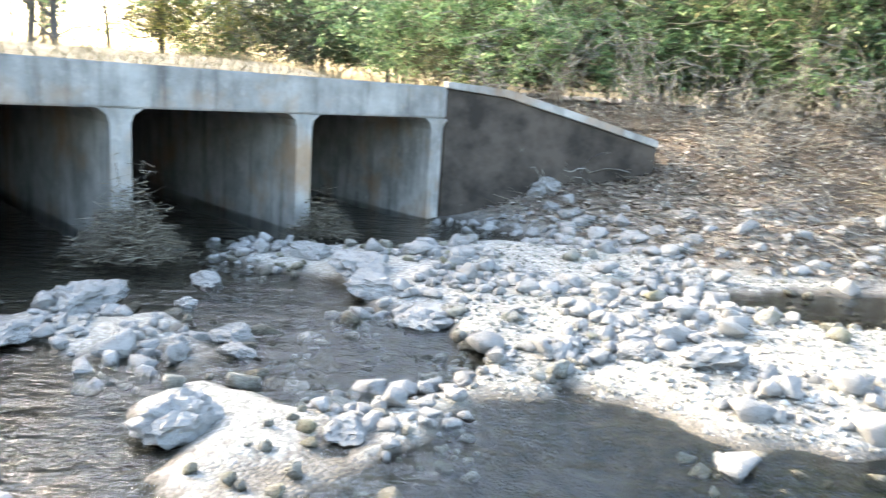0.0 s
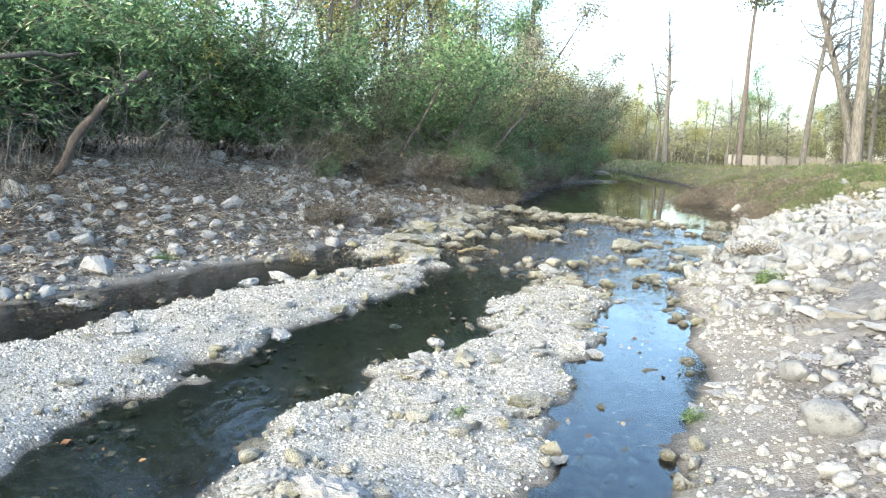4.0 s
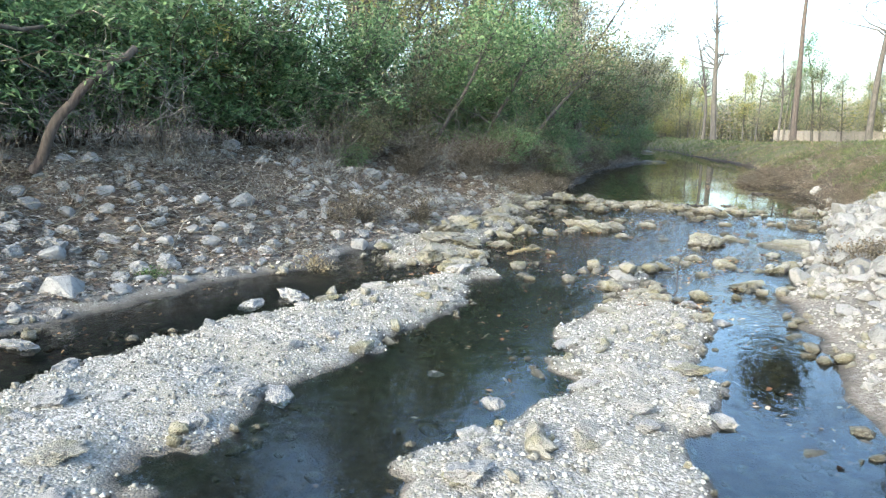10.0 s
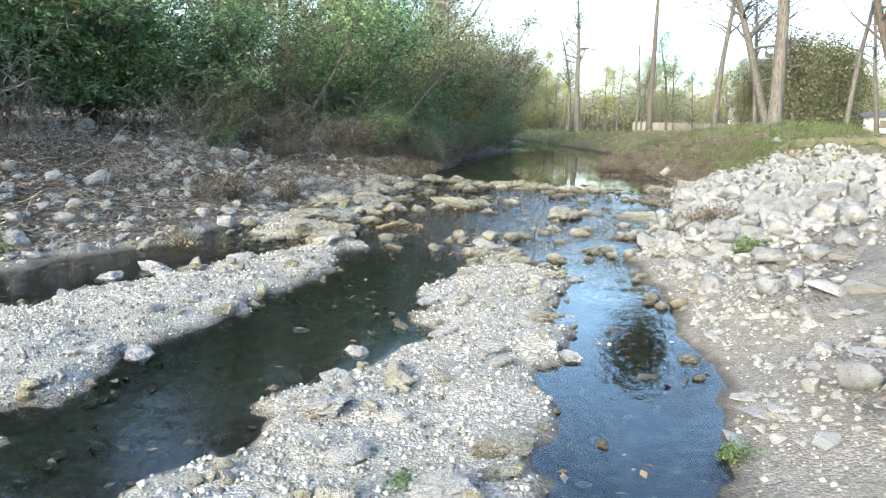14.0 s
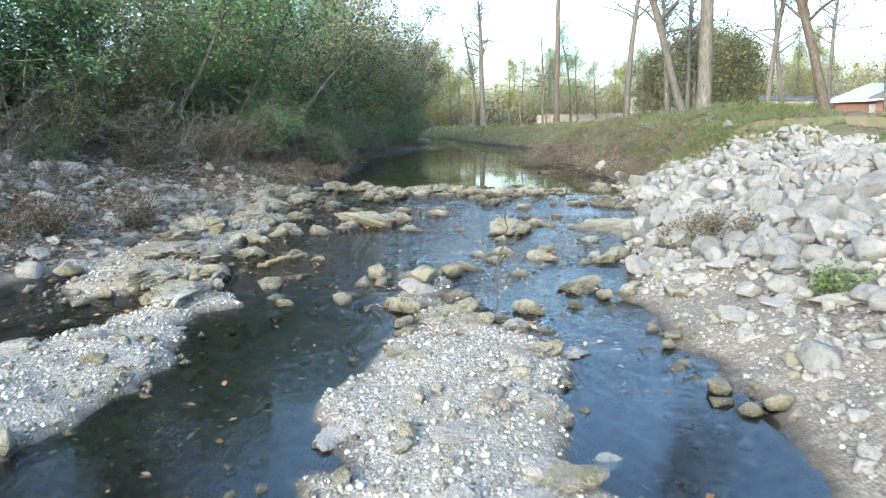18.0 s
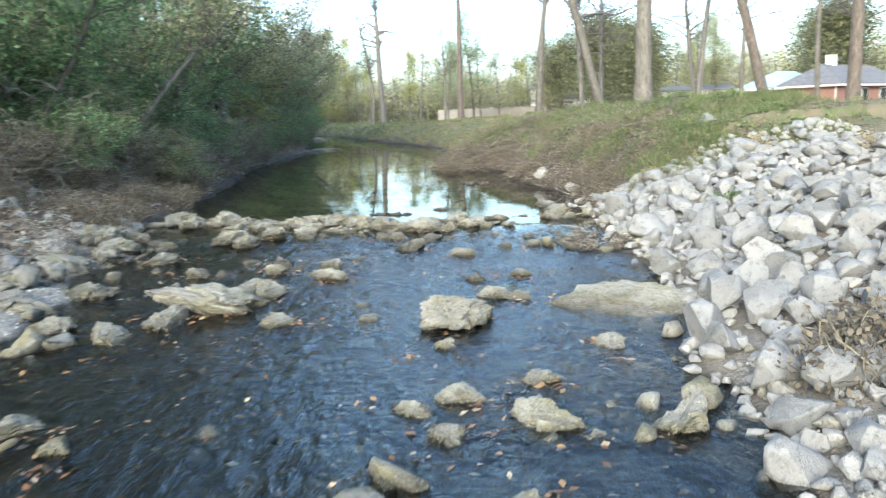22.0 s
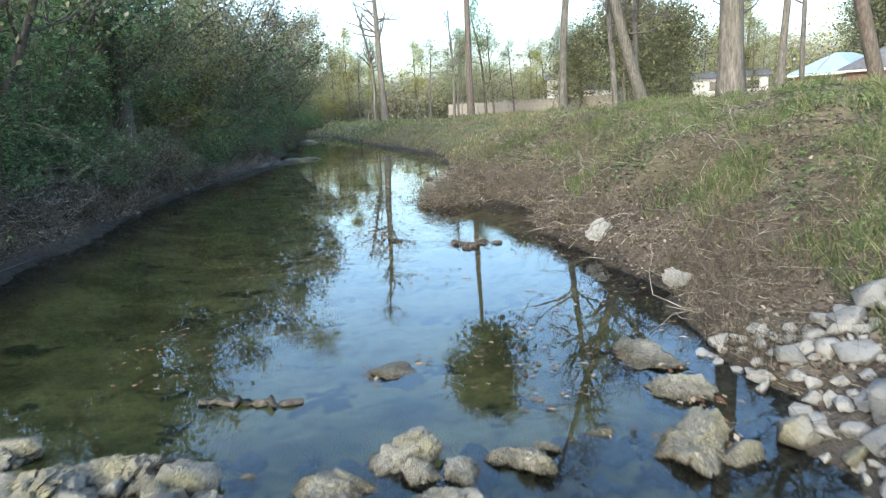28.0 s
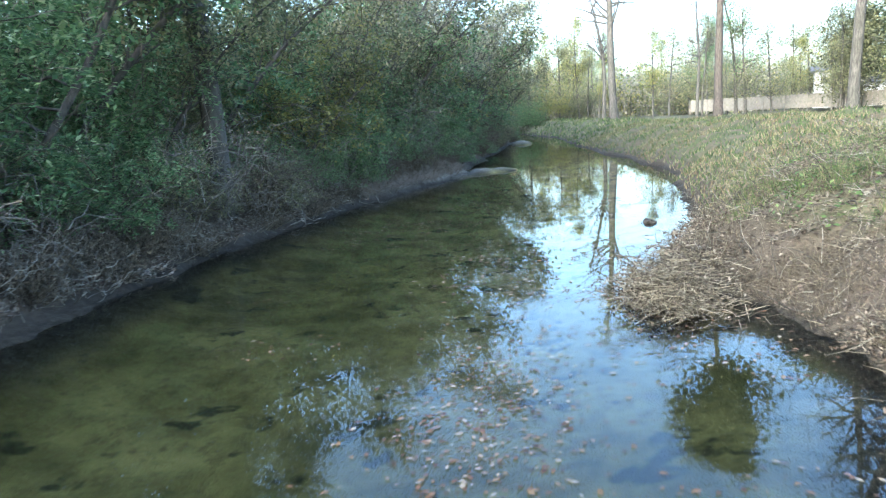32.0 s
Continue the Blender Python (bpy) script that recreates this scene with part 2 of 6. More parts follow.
PALETWIG = island_material("pale_bare_twigs", ((0, (0.11, 0.10, 0.085)), (0.5, (0.24, 0.22, 0.19)), (1, (0.44, 0.41, 0.36))))
TWIG = island_material("dry_twigs", ((0, (0.075, 0.06, 0.042)), (0.5, (0.195, 0.165, 0.12)), (1, (0.39, 0.345, 0.27))))
DEADLEAF = island_material("dead_leaves", ((0, (0.085, 0.062, 0.048)), (0.35, (0.23, 0.175, 0.135)), (0.75, (0.43, 0.36, 0.29)), (1, (0.68, 0.62, 0.54))), 0.8, 0.2)
BROWNLEAF = island_material("brown_dead_leaves", ((0, (0.065, 0.048, 0.038)), (0.5, (0.165, 0.128, 0.10)), (0.85, (0.28, 0.23, 0.185)), (1, (0.42, 0.37, 0.31))), 0.85, 0.15)
BRIGHTLEAF = island_material("fallen_leaves", ((0, (0.10, 0.055, 0.03)), (0.4, (0.24, 0.125, 0.06)), (0.75, (0.38, 0.24, 0.12)), (1, (0.52, 0.43, 0.30))), 0.6, 0.2)
GREEN = island_material("green_leaves", ((0, (0.055, 0.10, 0.048)), (0.45, (0.15, 0.25, 0.105)), (0.8, (0.26, 0.37, 0.165)), (1, (0.40, 0.45, 0.25))), 0.5, 0.45)
WEED = island_material("green_weeds", ((0, (0.045, 0.08, 0.025)), (0.5, (0.095, 0.15, 0.05)), (1, (0.19, 0.23, 0.09))), 0.6, 0.3)
OAK = island_material("oak_leaves", ((0, (0.05, 0.058, 0.03)), (0.5, (0.115, 0.12, 0.062)), (1, (0.21, 0.20, 0.105))), 0.6, 0.28)
OLIVE = island_material("olive_leaves", ((0, (0.085, 0.095, 0.05)), (0.45, (0.19, 0.20, 0.10)), (0.8, (0.31, 0.30, 0.16)), (1, (0.44, 0.38, 0.22))), 0.6, 0.4)
GOLD = island_material("yellow_green_leaves", ((0, (0.15, 0.17, 0.05)), (0.5, (0.29, 0.29, 0.09)), (1, (0.46, 0.39, 0.14))), 0.6, 0.45)
BRUSH = island_material("grey_brown_brush", ((0, (0.07, 0.06, 0.045)), (0.5, (0.15, 0.125, 0.09)), (1, (0.26, 0.22, 0.16))), 0.85, 0.2)
GREYLITTER = island_material("grey_leaf_litter", ((0, (0.10, 0.09, 0.085)), (0.5, (0.25, 0.225, 0.21)), (0.85, (0.38, 0.35, 0.33)), (1, (0.5, 0.46, 0.42))), 0.85, 0.15)
GRASS = island_material("bank_grass", ((0, (0.045, 0.075, 0.025)), (0.5, (0.10, 0.145, 0.05)), (0.8, (0.19, 0.205, 0.09)), (1, (0.34, 0.29, 0.18))), 0.7, 0.3)
STRAW = island_material("dry_grass", ((0, (0.20, 0.15, 0.08)), (0.6, (0.36, 0.29, 0.17)), (1, (0.48, 0.41, 0.27))), 0.8, 0.25)


# ---- mesh helpers ----
rng = np.random.default_rng(7)


def mesh_np(name, V, F, mats):
    """A mesh from arrays of corners and equal-sided faces."""
    me = bpy.data.meshes.new(name)
    V, F = np.asarray(V, np.float32), np.asarray(F, np.int32)
    k = F.shape[1]
    me.vertices.add(len(V))
    me.vertices.foreach_set("co", V.ravel())
    me.loops.add(F.size)
    me.loops.foreach_set("vertex_index", F.ravel())
    me.polygons.add(len(F))
    me.polygons.foreach_set("loop_start", np.arange(0, F.size, k, dtype=np.int32))
    me.polygons.foreach_set("loop_total", np.full(len(F), k, np.int32))
    me.update(calc_edges=True)
    me.validate()
    for mat in mats if isinstance(mats, (list, tuple)) else [mats]:
        me.materials.append(mat)
    return me


LOOSE = ("limbwork", "brushwood", "drift_heap", "foliage", "crown", "leaf_wad", "twig_spray", "verge_grass", "spray")


def part(name, bm, material, parent=None, label=""):
    """Links a bmesh or a mesh as one object under a thing."""
    if isinstance(bm, bmesh.types.BMesh):
        me = bpy.data.meshes.new(name)
        bm.to_mesh(me)
        bm.free()
        me.materials.append(material)
    else:
        me = bm
    ob = new(name, me)
    if parent:
        ob.parent = parent
    if label:
        tagged(ob, label)
    if name in LOOSE:
        tagged(ob, kind="stuff")
    return ob


def frames_of(n, tilt=math.pi):
    """n random turns, as stacks of 3 x 3 matrices; tilt bounds the lean from upright."""
    a, b, c = rng.uniform(0, 2 * math.pi, n), rng.uniform(-tilt, tilt, n), rng.uniform(0, 2 * math.pi, n)
    ca, sa, cb, sb, cc, sc = np.cos(a), np.sin(a), np.cos(b), np.sin(b), np.cos(c), np.sin(c)
    z, o = np.zeros(n), np.ones(n)
    rz = np.stack([ca, -sa, z, sa, ca, z, z, z, o], -1).reshape(n, 3, 3)
    rx = np.stack([o, z, z, z, cb, -sb, z, sb, cb], -1).reshape(n, 3, 3)
    rc = np.stack([cc, -sc, z, sc, cc, z, z, z, o], -1).reshape(n, 3, 3)
    return rz @ rx @ rc


def bake(V, F, turn, scale, place):
    """Copies of a small shape joined into arrays."""
    V, F, n = np.asarray(V, float), np.asarray(F, int), len(place)
    scale = np.asarray(scale, float)
    scale = scale[:, None] * np.ones(3) if scale.ndim == 1 else scale
    W = np.einsum("nij,nkj->nki", turn, V[None] * scale[:, None]) + place[:, None]
    G = F[None] + (np.arange(n) * len(V))[:, None, None]
    return W.reshape(-1, 3), G.reshape(-1, F.shape[1])


LEAF_V, LEAF_F = [(0, -0.5, 0), (0.28, 0, 0.06), (0, 0.5, 0), (-0.28, 0, 0.06)], [(0, 1, 2, 3)]


def rods(P, Q, r0, r1):
    """Three-sided tapering rods from points P to points Q."""
    P, Q = np.asarray(P, float), np.asarray(Q, float)
    n, d = len(P), Q - P
    d /= np.linalg.norm(d, axis=1, keepdims=True) + 1e-9
    side = np.cross(d, np.where(np.abs(d[:, 2:]) > 0.9, [[1.0, 0, 0]], [[0, 0, 1.0]]))
    side /= np.linalg.norm(side, axis=1, keepdims=True) + 1e-9
    up = np.cross(d, side)
    ring = [(math.cos(a), math.sin(a)) for a in (0, 2.094, 4.189)]
    r0, r1 = np.broadcast_to(r0, n)[:, None], np.broadcast_to(r1, n)[:, None]
    V = np.stack([P + r0 * (c * side + s * up) for c, s in ring] + [Q + r1 * (c * side + s * up) for c, s in ring], 1)
    F = np.array([(0, 1, 4, 3), (1, 2, 5, 4), (2, 0, 3, 5)])
    G = F[None] + (np.arange(n) * 6)[:, None, None]
    return V.reshape(-1, 3), G.reshape(-1, 4)


def join(*pairs):
    Vs, Fs, n = [], [], 0
    for V, F in pairs:
        Vs.append(V)
        Fs.append(np.asarray(F) + n)
        n += len(V)
    return np.concatenate(Vs), np.concatenate(Fs)


# ---- the lie of the land ----
LOW = -0.2
# channel: x, y, half width
CHANNEL = [(-60, 70, 3.6), (-9, 16.5, 3.4), (-1.2, 8.4, 3.4), (3.2, 3.9, 4.0), (7, 3.0, 4.55), (10.5, 2.45, 4.45), (13, 1.8, 4.0), (16.5, 1.55, 3.65), (19, 0.75, 4.0),
           (24, -0.1, 4.2), (27, -1.0, 4.1), (30, -1.4, 4.3), (32.5, -1.38, 4.23), (34.5, -1.23, 4.08), (36.5, -1.58, 4.18), (38.2, -1.73, 4.23), (39.4, -1.2, 3.7), (40.4, -0.8, 3.4),
           (41.4, -0.9, 3.6), (44, -1.2, 4.1), (50, -1.9, 4.2), (55, -2.7, 4.1), (60.5, -3.1, 3.7), (68, -2.35, 3.55), (82, -1.45, 2.45), (100, -0.2, 2.0), (130, 8, 2.5), (400, 60, 3)]
BAR_A = [(1.2, 6.6, 0.5), (2.6, 5.9, 1.1), (4.0, 4.95, 1.5), (7.2, 4.35, 1.2), (9, 4.15, 1.2), (10.5, 3.9, 1.1), (12, 3.4, 0.95), (13.5, 3.25, 0.9), (14.7, 2.95, 0.6), (16.2, 2.75, 0.28)]
BAR_B = [(1.5, 0.9, 1.1), (5, 0.75, 1.0), (6.5, 0.4, 1.15), (8, 0.25, 1.1), (9.5, 0.05, 0.85), (11, -0.3, 0.6), (11.6, 0.0, 0.75), (13, -0.15, 0.85), (14.4, -0.3, 0.75), (15.2, -0.1, 0.5), (16.6, -0.1, 0.2)]
WEIR = [(29.0, 3.3, 0.6), (28.0, 1.0, 0.55), (26.9, -0.6, 0.45), (26.2, -2.1, 0.3)]
BAR_E = [(16.8, 3.9, 0.7), (19.5, 4.1, 0.8), (22.8, 3.6, 0.8), (26.0, 3.2, 0.5)]
BAR_H = [(0.6, 2.9, 0.3), (1.3, 3.7, 0.25), (1.9, 4.4, 0.15)]
BAR_F = [(54.6, 1.9, 0.3), (57.5, 1.3, 0.25), (60.0, 0.8, 0.5), (61.7, 0.1, 0.55), (62.6, -0.9, 0.4)]
BAR_G = [(88, 0.2, 0.5), (92, 0.4, 0.7)]
BAR_D = [(-1.9, 4.9, 0.3), (-0.4, 4.7, 0.35), (0.0, 3.9, 0.15)]
BAR_C = [(-0.5, 7.6, 0.6), (1.0, 7.2, 0.9), (2.6, 8.3, 1.0), (5, 8.2, 0.8)]


def along(line, x, y):
    """Distance from the line's edge (below nought inside), the side of it (left +1), and x along it."""
    best, side, at_x = np.full(x.shape, 1e9), np.zeros(x.shape), np.zeros(x.shape)
    for (x0, y0, w0), (x1, y1, w1) in zip(line, line[1:]):
        dx, dy = x1 - x0, y1 - y0
        s = np.clip(((x - x0) * dx + (y - y0) * dy) / (dx * dx + dy * dy), 0, 1)
        px, py = x0 + s * dx, y0 + s * dy
        d = np.hypot(x - px, y - py) - (w0 + s * (w1 - w0))
        near = d < best
        best = np.where(near, d, best)
        side = np.where(near, np.sign(dx * (y - py) - dy * (x - px)), side)
        at_x = np.where(near, px, at_x)
    return best, side, at_x


class Hash:
    """Smooth value noise on a plane."""
    grid = np.random.default_rng(3).uniform(-1, 1, (256, 256))


def wav(x, y, size, seed=0):
    u, v = x / size + seed * 17.3, y / size + seed * 9.1
    i, j = np.floor(u).astype(int), np.floor(v).astype(int)
    a, b = u - i, v - j
    a, b = a * a * (3 - 2 * a), b * b * (3 - 2 * b)
    g = Hash.grid
    i0, i1, j0, j1 = i % 256, (i + 1) % 256, j % 256, (j + 1) % 256
    return (g[i0, j0] * (1 - a) + g[i1, j0] * a) * (1 - b) + (g[i0, j1] * (1 - a) + g[i1, j1] * a) * b


def smooth(e0, e1, v):
    s = np.clip((v - e0) / (e1 - e0), 0, 1)
    return s * s * (3 - 2 * s)


def water_z(x):
    return np.interp(x, [-100, 17, 22, 25.6, 26.6, 400], [LOW, LOW, LOW + 0.05, -0.07, 0.0, 0.0])


def land(x, y):
    """Height and the cover masks at places of the plan."""
    x, y = np.asarray(x, float), np.asarray(y, float)
    rough = 0.30 * wav(x, y, 1.7) + 0.14 * wav(x, y, 0.55, 2) + 0.05 * wav(x, y, 0.2, 4)
    d, side, ax = along(CHANNEL, x, y)
    near = smooth(120, 60, x)
    d = d + rough * (0.8 * near + 0.2)
    wz = water_z(ax)
    up = smooth(25, 31, ax)
    up_right = smooth(26, 31.5, ax)
    left = np.interp(d, [0, 0.8, 2.1, 4.2, 5.6, 8, 30], [0, 0.22, 0.66, 1.35, 1.72, 1.75, 1.9]) * (1 - up) + \
        np.interp(d, [0, 0.5, 1.5, 3, 4.5, 8, 30], [0, 0.22, 0.62, 1.15, 1.55, 1.7, 1.9]) * up
    right = np.interp(d, [0, 0.9, 2.3, 3.8, 5.2, 7, 40], [0, 0.28, 0.72, 1.25, 1.64, 1.66, 1.1]) * (1 - 0.2 * smooth(14, 19, ax) * smooth(1.0, 3.5, d) * smooth(16, 6, d)) * (1 - up_right) + \
        np.interp(d, [0, 0.4, 1.2, 2.2, 3.6, 5.0, 6.0, 9.5, 36], [0, 0.26, 0.76, 1.32, 1.82, 2.05, 2.05, 1.6, 1.1]) * up_right
    far = smooth(55, 85, ax)
    right = right * (1 - 0.38 * far) * (1 - 0.17 * smooth(41, 48, ax) * (1 - far))
    mound = np.where(side > 0, left, right)
    bump = 0.10 * wav(x, y, 1.1, 5) + 0.05 * wav(x, y, 0.35, 6)
    lumps = (side < 0) * up * smooth(0.1, 1.2, d) * smooth(9, 5, d) * (0.16 * wav(x, y, 1.0, 81) + 0.09 * np.abs(wav(x, y, 0.42, 82)) + 0.04 * wav(x, y, 0.2, 83))
    z_out = wz + mound + bump * smooth(0, 1.5, d) + lumps
    depth = np.interp(d, [-3, -1.5, -0.5, 0], [0.20, 0.17, 0.10, 0]) * (1 - up) + np.interp(d, [-3, -1.5, -0.4, 0], [0.42, 0.34, 0.12, 0]) * up
    z_in = wz - depth + 0.03 * wav(x, y, 0.5, 7) + 0.02 * wav(x, y, 0.15, 8)
    bars = np.full(x.shape, -9.0)
    for line, high, level in ((BAR_A, 0.15, LOW), (BAR_B, 0.11, LOW), (BAR_C, 0.14, LOW), (BAR_D, 0.1, LOW), (WEIR, 0.12, -0.06), (BAR_H, 0.03, LOW), (BAR_E, 0.13, -0.16), (BAR_F, 0.16, 0.02), (BAR_G, 0.2, 0.03)):
        e = -along(line, x, y)[0] + 0.9 * rough + 0.22 * wav(x, y, 0.75, 14) + 0.12 * wav(x, y, 0.3, 15)
        bars = np.maximum(bars, np.interp(e, [-1.4, -0.6, -0.1, 0.0, 0.1, 0.5, 1.0], [-3, -0.12, -0.05, 0.0, 0.05, high * 0.75, high]) + 0.03 * wav(x, y, 0.4, 9) + 0.02 * wav(x, y, 0.13, 3) + level)
    z_bar = bars
    on_bar = (z_bar > z_in) & (d < 0.3)
    bare = np.where((x > 16.4) & (y > 1.6), 0.25, 1.0)
    z_in = np.where(on_bar, np.maximum(z_bar, z_in), z_in)
    z = np.where(d > 0, z_out, z_in)
    wet = smooth(0.06 + 0.16 * up, -0.04, z - wz) * smooth(0.6, 0.0, d)
    shore = smooth(2.4, 1.0, d + 0.8 * wav(x, y, 0.9, 11)) * (1 - up)
    gravel = np.clip(np.where(side < 0, np.interp(ax, [15.5, 17, 20], [0.5, 0.7, 0.35]) * smooth(2.2, 0.7, d + 0.5 * wav(x, y, 1.2, 12)), shore * 0.5) * (1 - up) + on_bar * bare, 0, 1)
    gravel = np.maximum(gravel, (side < 0) * smooth(5.0, 3.8, d) * smooth(27.5, 26, ax) * np.interp(ax, [4, 8, 14, 17], [0.12, 0.16, 0.2, 0.1]))
    grass = (side < 0) * np.clip(smooth(0.9 - 0.6 * smooth(40, 50, ax), 2.0 - 0.9 * smooth(40, 50, ax), d) * smooth(26.5, 28, ax) + smooth(4.4, 5.4, d) * smooth(29, 27, ax), 0, 1)
    litter = np.clip((side > 0) * smooth(0.1, 0.7, d) + (side < 0) * (1 - smooth(30, 60, d)) * (0.4 + 0.5 * smooth(0.8, 1.6, d) * smooth(17, 14, ax)), 0, 1)
    scree = (side < 0) * smooth(0.7, 1.5, d) * smooth(6.5, 5.0, d) * smooth(17.5, 14.5, ax)
    pool = smooth(26, 27.5, ax) * smooth(-0.1, -0.9, d)
    return z, dict(gravel=gravel * (1 - wet), grass=grass, litter=litter, bed=wet, pool=pool, scree=scree, d=d, side=side, ax=ax)


def height(x, y):
    return float(land(np.array([x]), np.array([y]))[0][0])


def axis_steps(lo, hi, step, end_lo, end_hi, grow=1.25):
    mid = list(np.arange(lo, hi + 1e-6, step))
    s, v = step, hi
    while v < end_hi:
        s *= grow
        v += s
        mid.append(v)
    s, v = step, lo
    while v > end_lo:
        s *= grow
        v -= s
        mid.insert(0, v)
    return np.array(mid)


def build_ground():
    xs, ys = axis_steps(-4, 54, 0.11, -900, 1500, 1.045), axis_steps(-10, 11.5, 0.11, -900, 900, 1.12)
    X, Y = np.meshgrid(xs, ys, indexing="ij")
    Z, masks = land(X, Y)
    n, k = X.shape
    idx = np.arange(n * k).reshape(n, k)
    F = np.stack([idx[:-1, :-1], idx[1:, :-1], idx[1:, 1:], idx[:-1, 1:]], -1).reshape(-1, 4)
    me = mesh_np("ground", np.stack([X, Y, Z], -1).reshape(-1, 3), F, GROUND)
    for key in ("gravel", "grass", "litter", "bed", "pool", "scree"):
        a = me.attributes.new(key, "FLOAT", "POINT")
        a.data.foreach_set("value", np.asarray(masks[key], np.float32).ravel())
    me.polygons.foreach_set("use_smooth", np.ones(len(F), bool))
    tagged(new("ground", me), "creek bed and banks of pale gravel, leaf litter and grass", "ground", kind="structure")


def build_water():
    xs, ys = axis_steps(-12, 60, 0.3, -80, 420, 1.2), axis_steps(-14, 26, 0.3, -40, 90, 1.2)
    X, Y = np.meshgrid(xs, ys, indexing="ij")
    d, side, ax = along(CHANNEL, X, Y)
    Z = water_z(ax)
    n, k = X.shape
    idx = np.arange(n * k).reshape(n, k)
    F = np.stack([idx[:-1, :-1], idx[1:, :-1], idx[1:, 1:], idx[:-1, 1:]], -1).reshape(-1, 4)
    keep = (d.ravel()[F] < 1.5).any(1)
    me = mesh_np("water", np.stack([X, Y, Z], -1).reshape(-1, 3), F[keep], WATER)
    a = me.attributes.new("riffle", "FLOAT", "POINT")
    r = 0.07 + 0.16 * wav(X, Y, 2.3, 71) ** 2 + 1.25 * smooth(12.5, 18, ax) * smooth(26.8, 25.5, ax) * (0.75 + 0.5 * wav(X, Y, 1.6, 72)) + 0.9 * smooth(5.0, 2.0, ax)
    a.data.foreach_set("value", np.asarray(np.where(ax > 26.8, 0.0, r), np.float32).ravel())
    me.polygons.foreach_set("use_smooth", np.ones(len(me.polygons), bool))
    tagged(new("water", me), "shallow clear creek water over a dark leafy bed", "water", kind="structure")


build_ground()
build_water()


# ---- the culvert bridge ----
def box_bm(x0, x1, y0, y1, z0, z1, bevel=0.02):
    bm = bmesh.new()
    bmesh.ops.create_cube(bm, size=1)
    for v in bm.verts:
        v.co = Vector((x0 if v.co.x < 0 else x1, y0 if v.co.y < 0 else y1, z0 if v.co.z < 0 else z1))
    if bevel:
        bmesh.ops.bevel(bm, geom=bm.edges[:], offset=bevel, segments=2, affect="EDGES")
    return bm


def prism_bm(outline, y0, y1, bevel=0.0):
    """An outline in x and z, drawn out from y0 to y1."""
    bm = bmesh.new()
    a = [bm.verts.new((x, y0, z)) for x, z in outline]
    b = [bm.verts.new((x, y1, z)) for x, z in outline]
    bm.faces.new(a)
    bm.faces.new(b[::-1])
    for i in range(len(a)):
        j = (i + 1) % len(a)
        bm.faces.new((a[i], b[i], b[j], a[j]))
    bmesh.ops.recalc_face_normals(bm, faces=bm.faces[:])
    if bevel:
        bmesh.ops.bevel(bm, geom=bm.edges[:], offset=bevel, segments=2, affect="EDGES")
    return bm


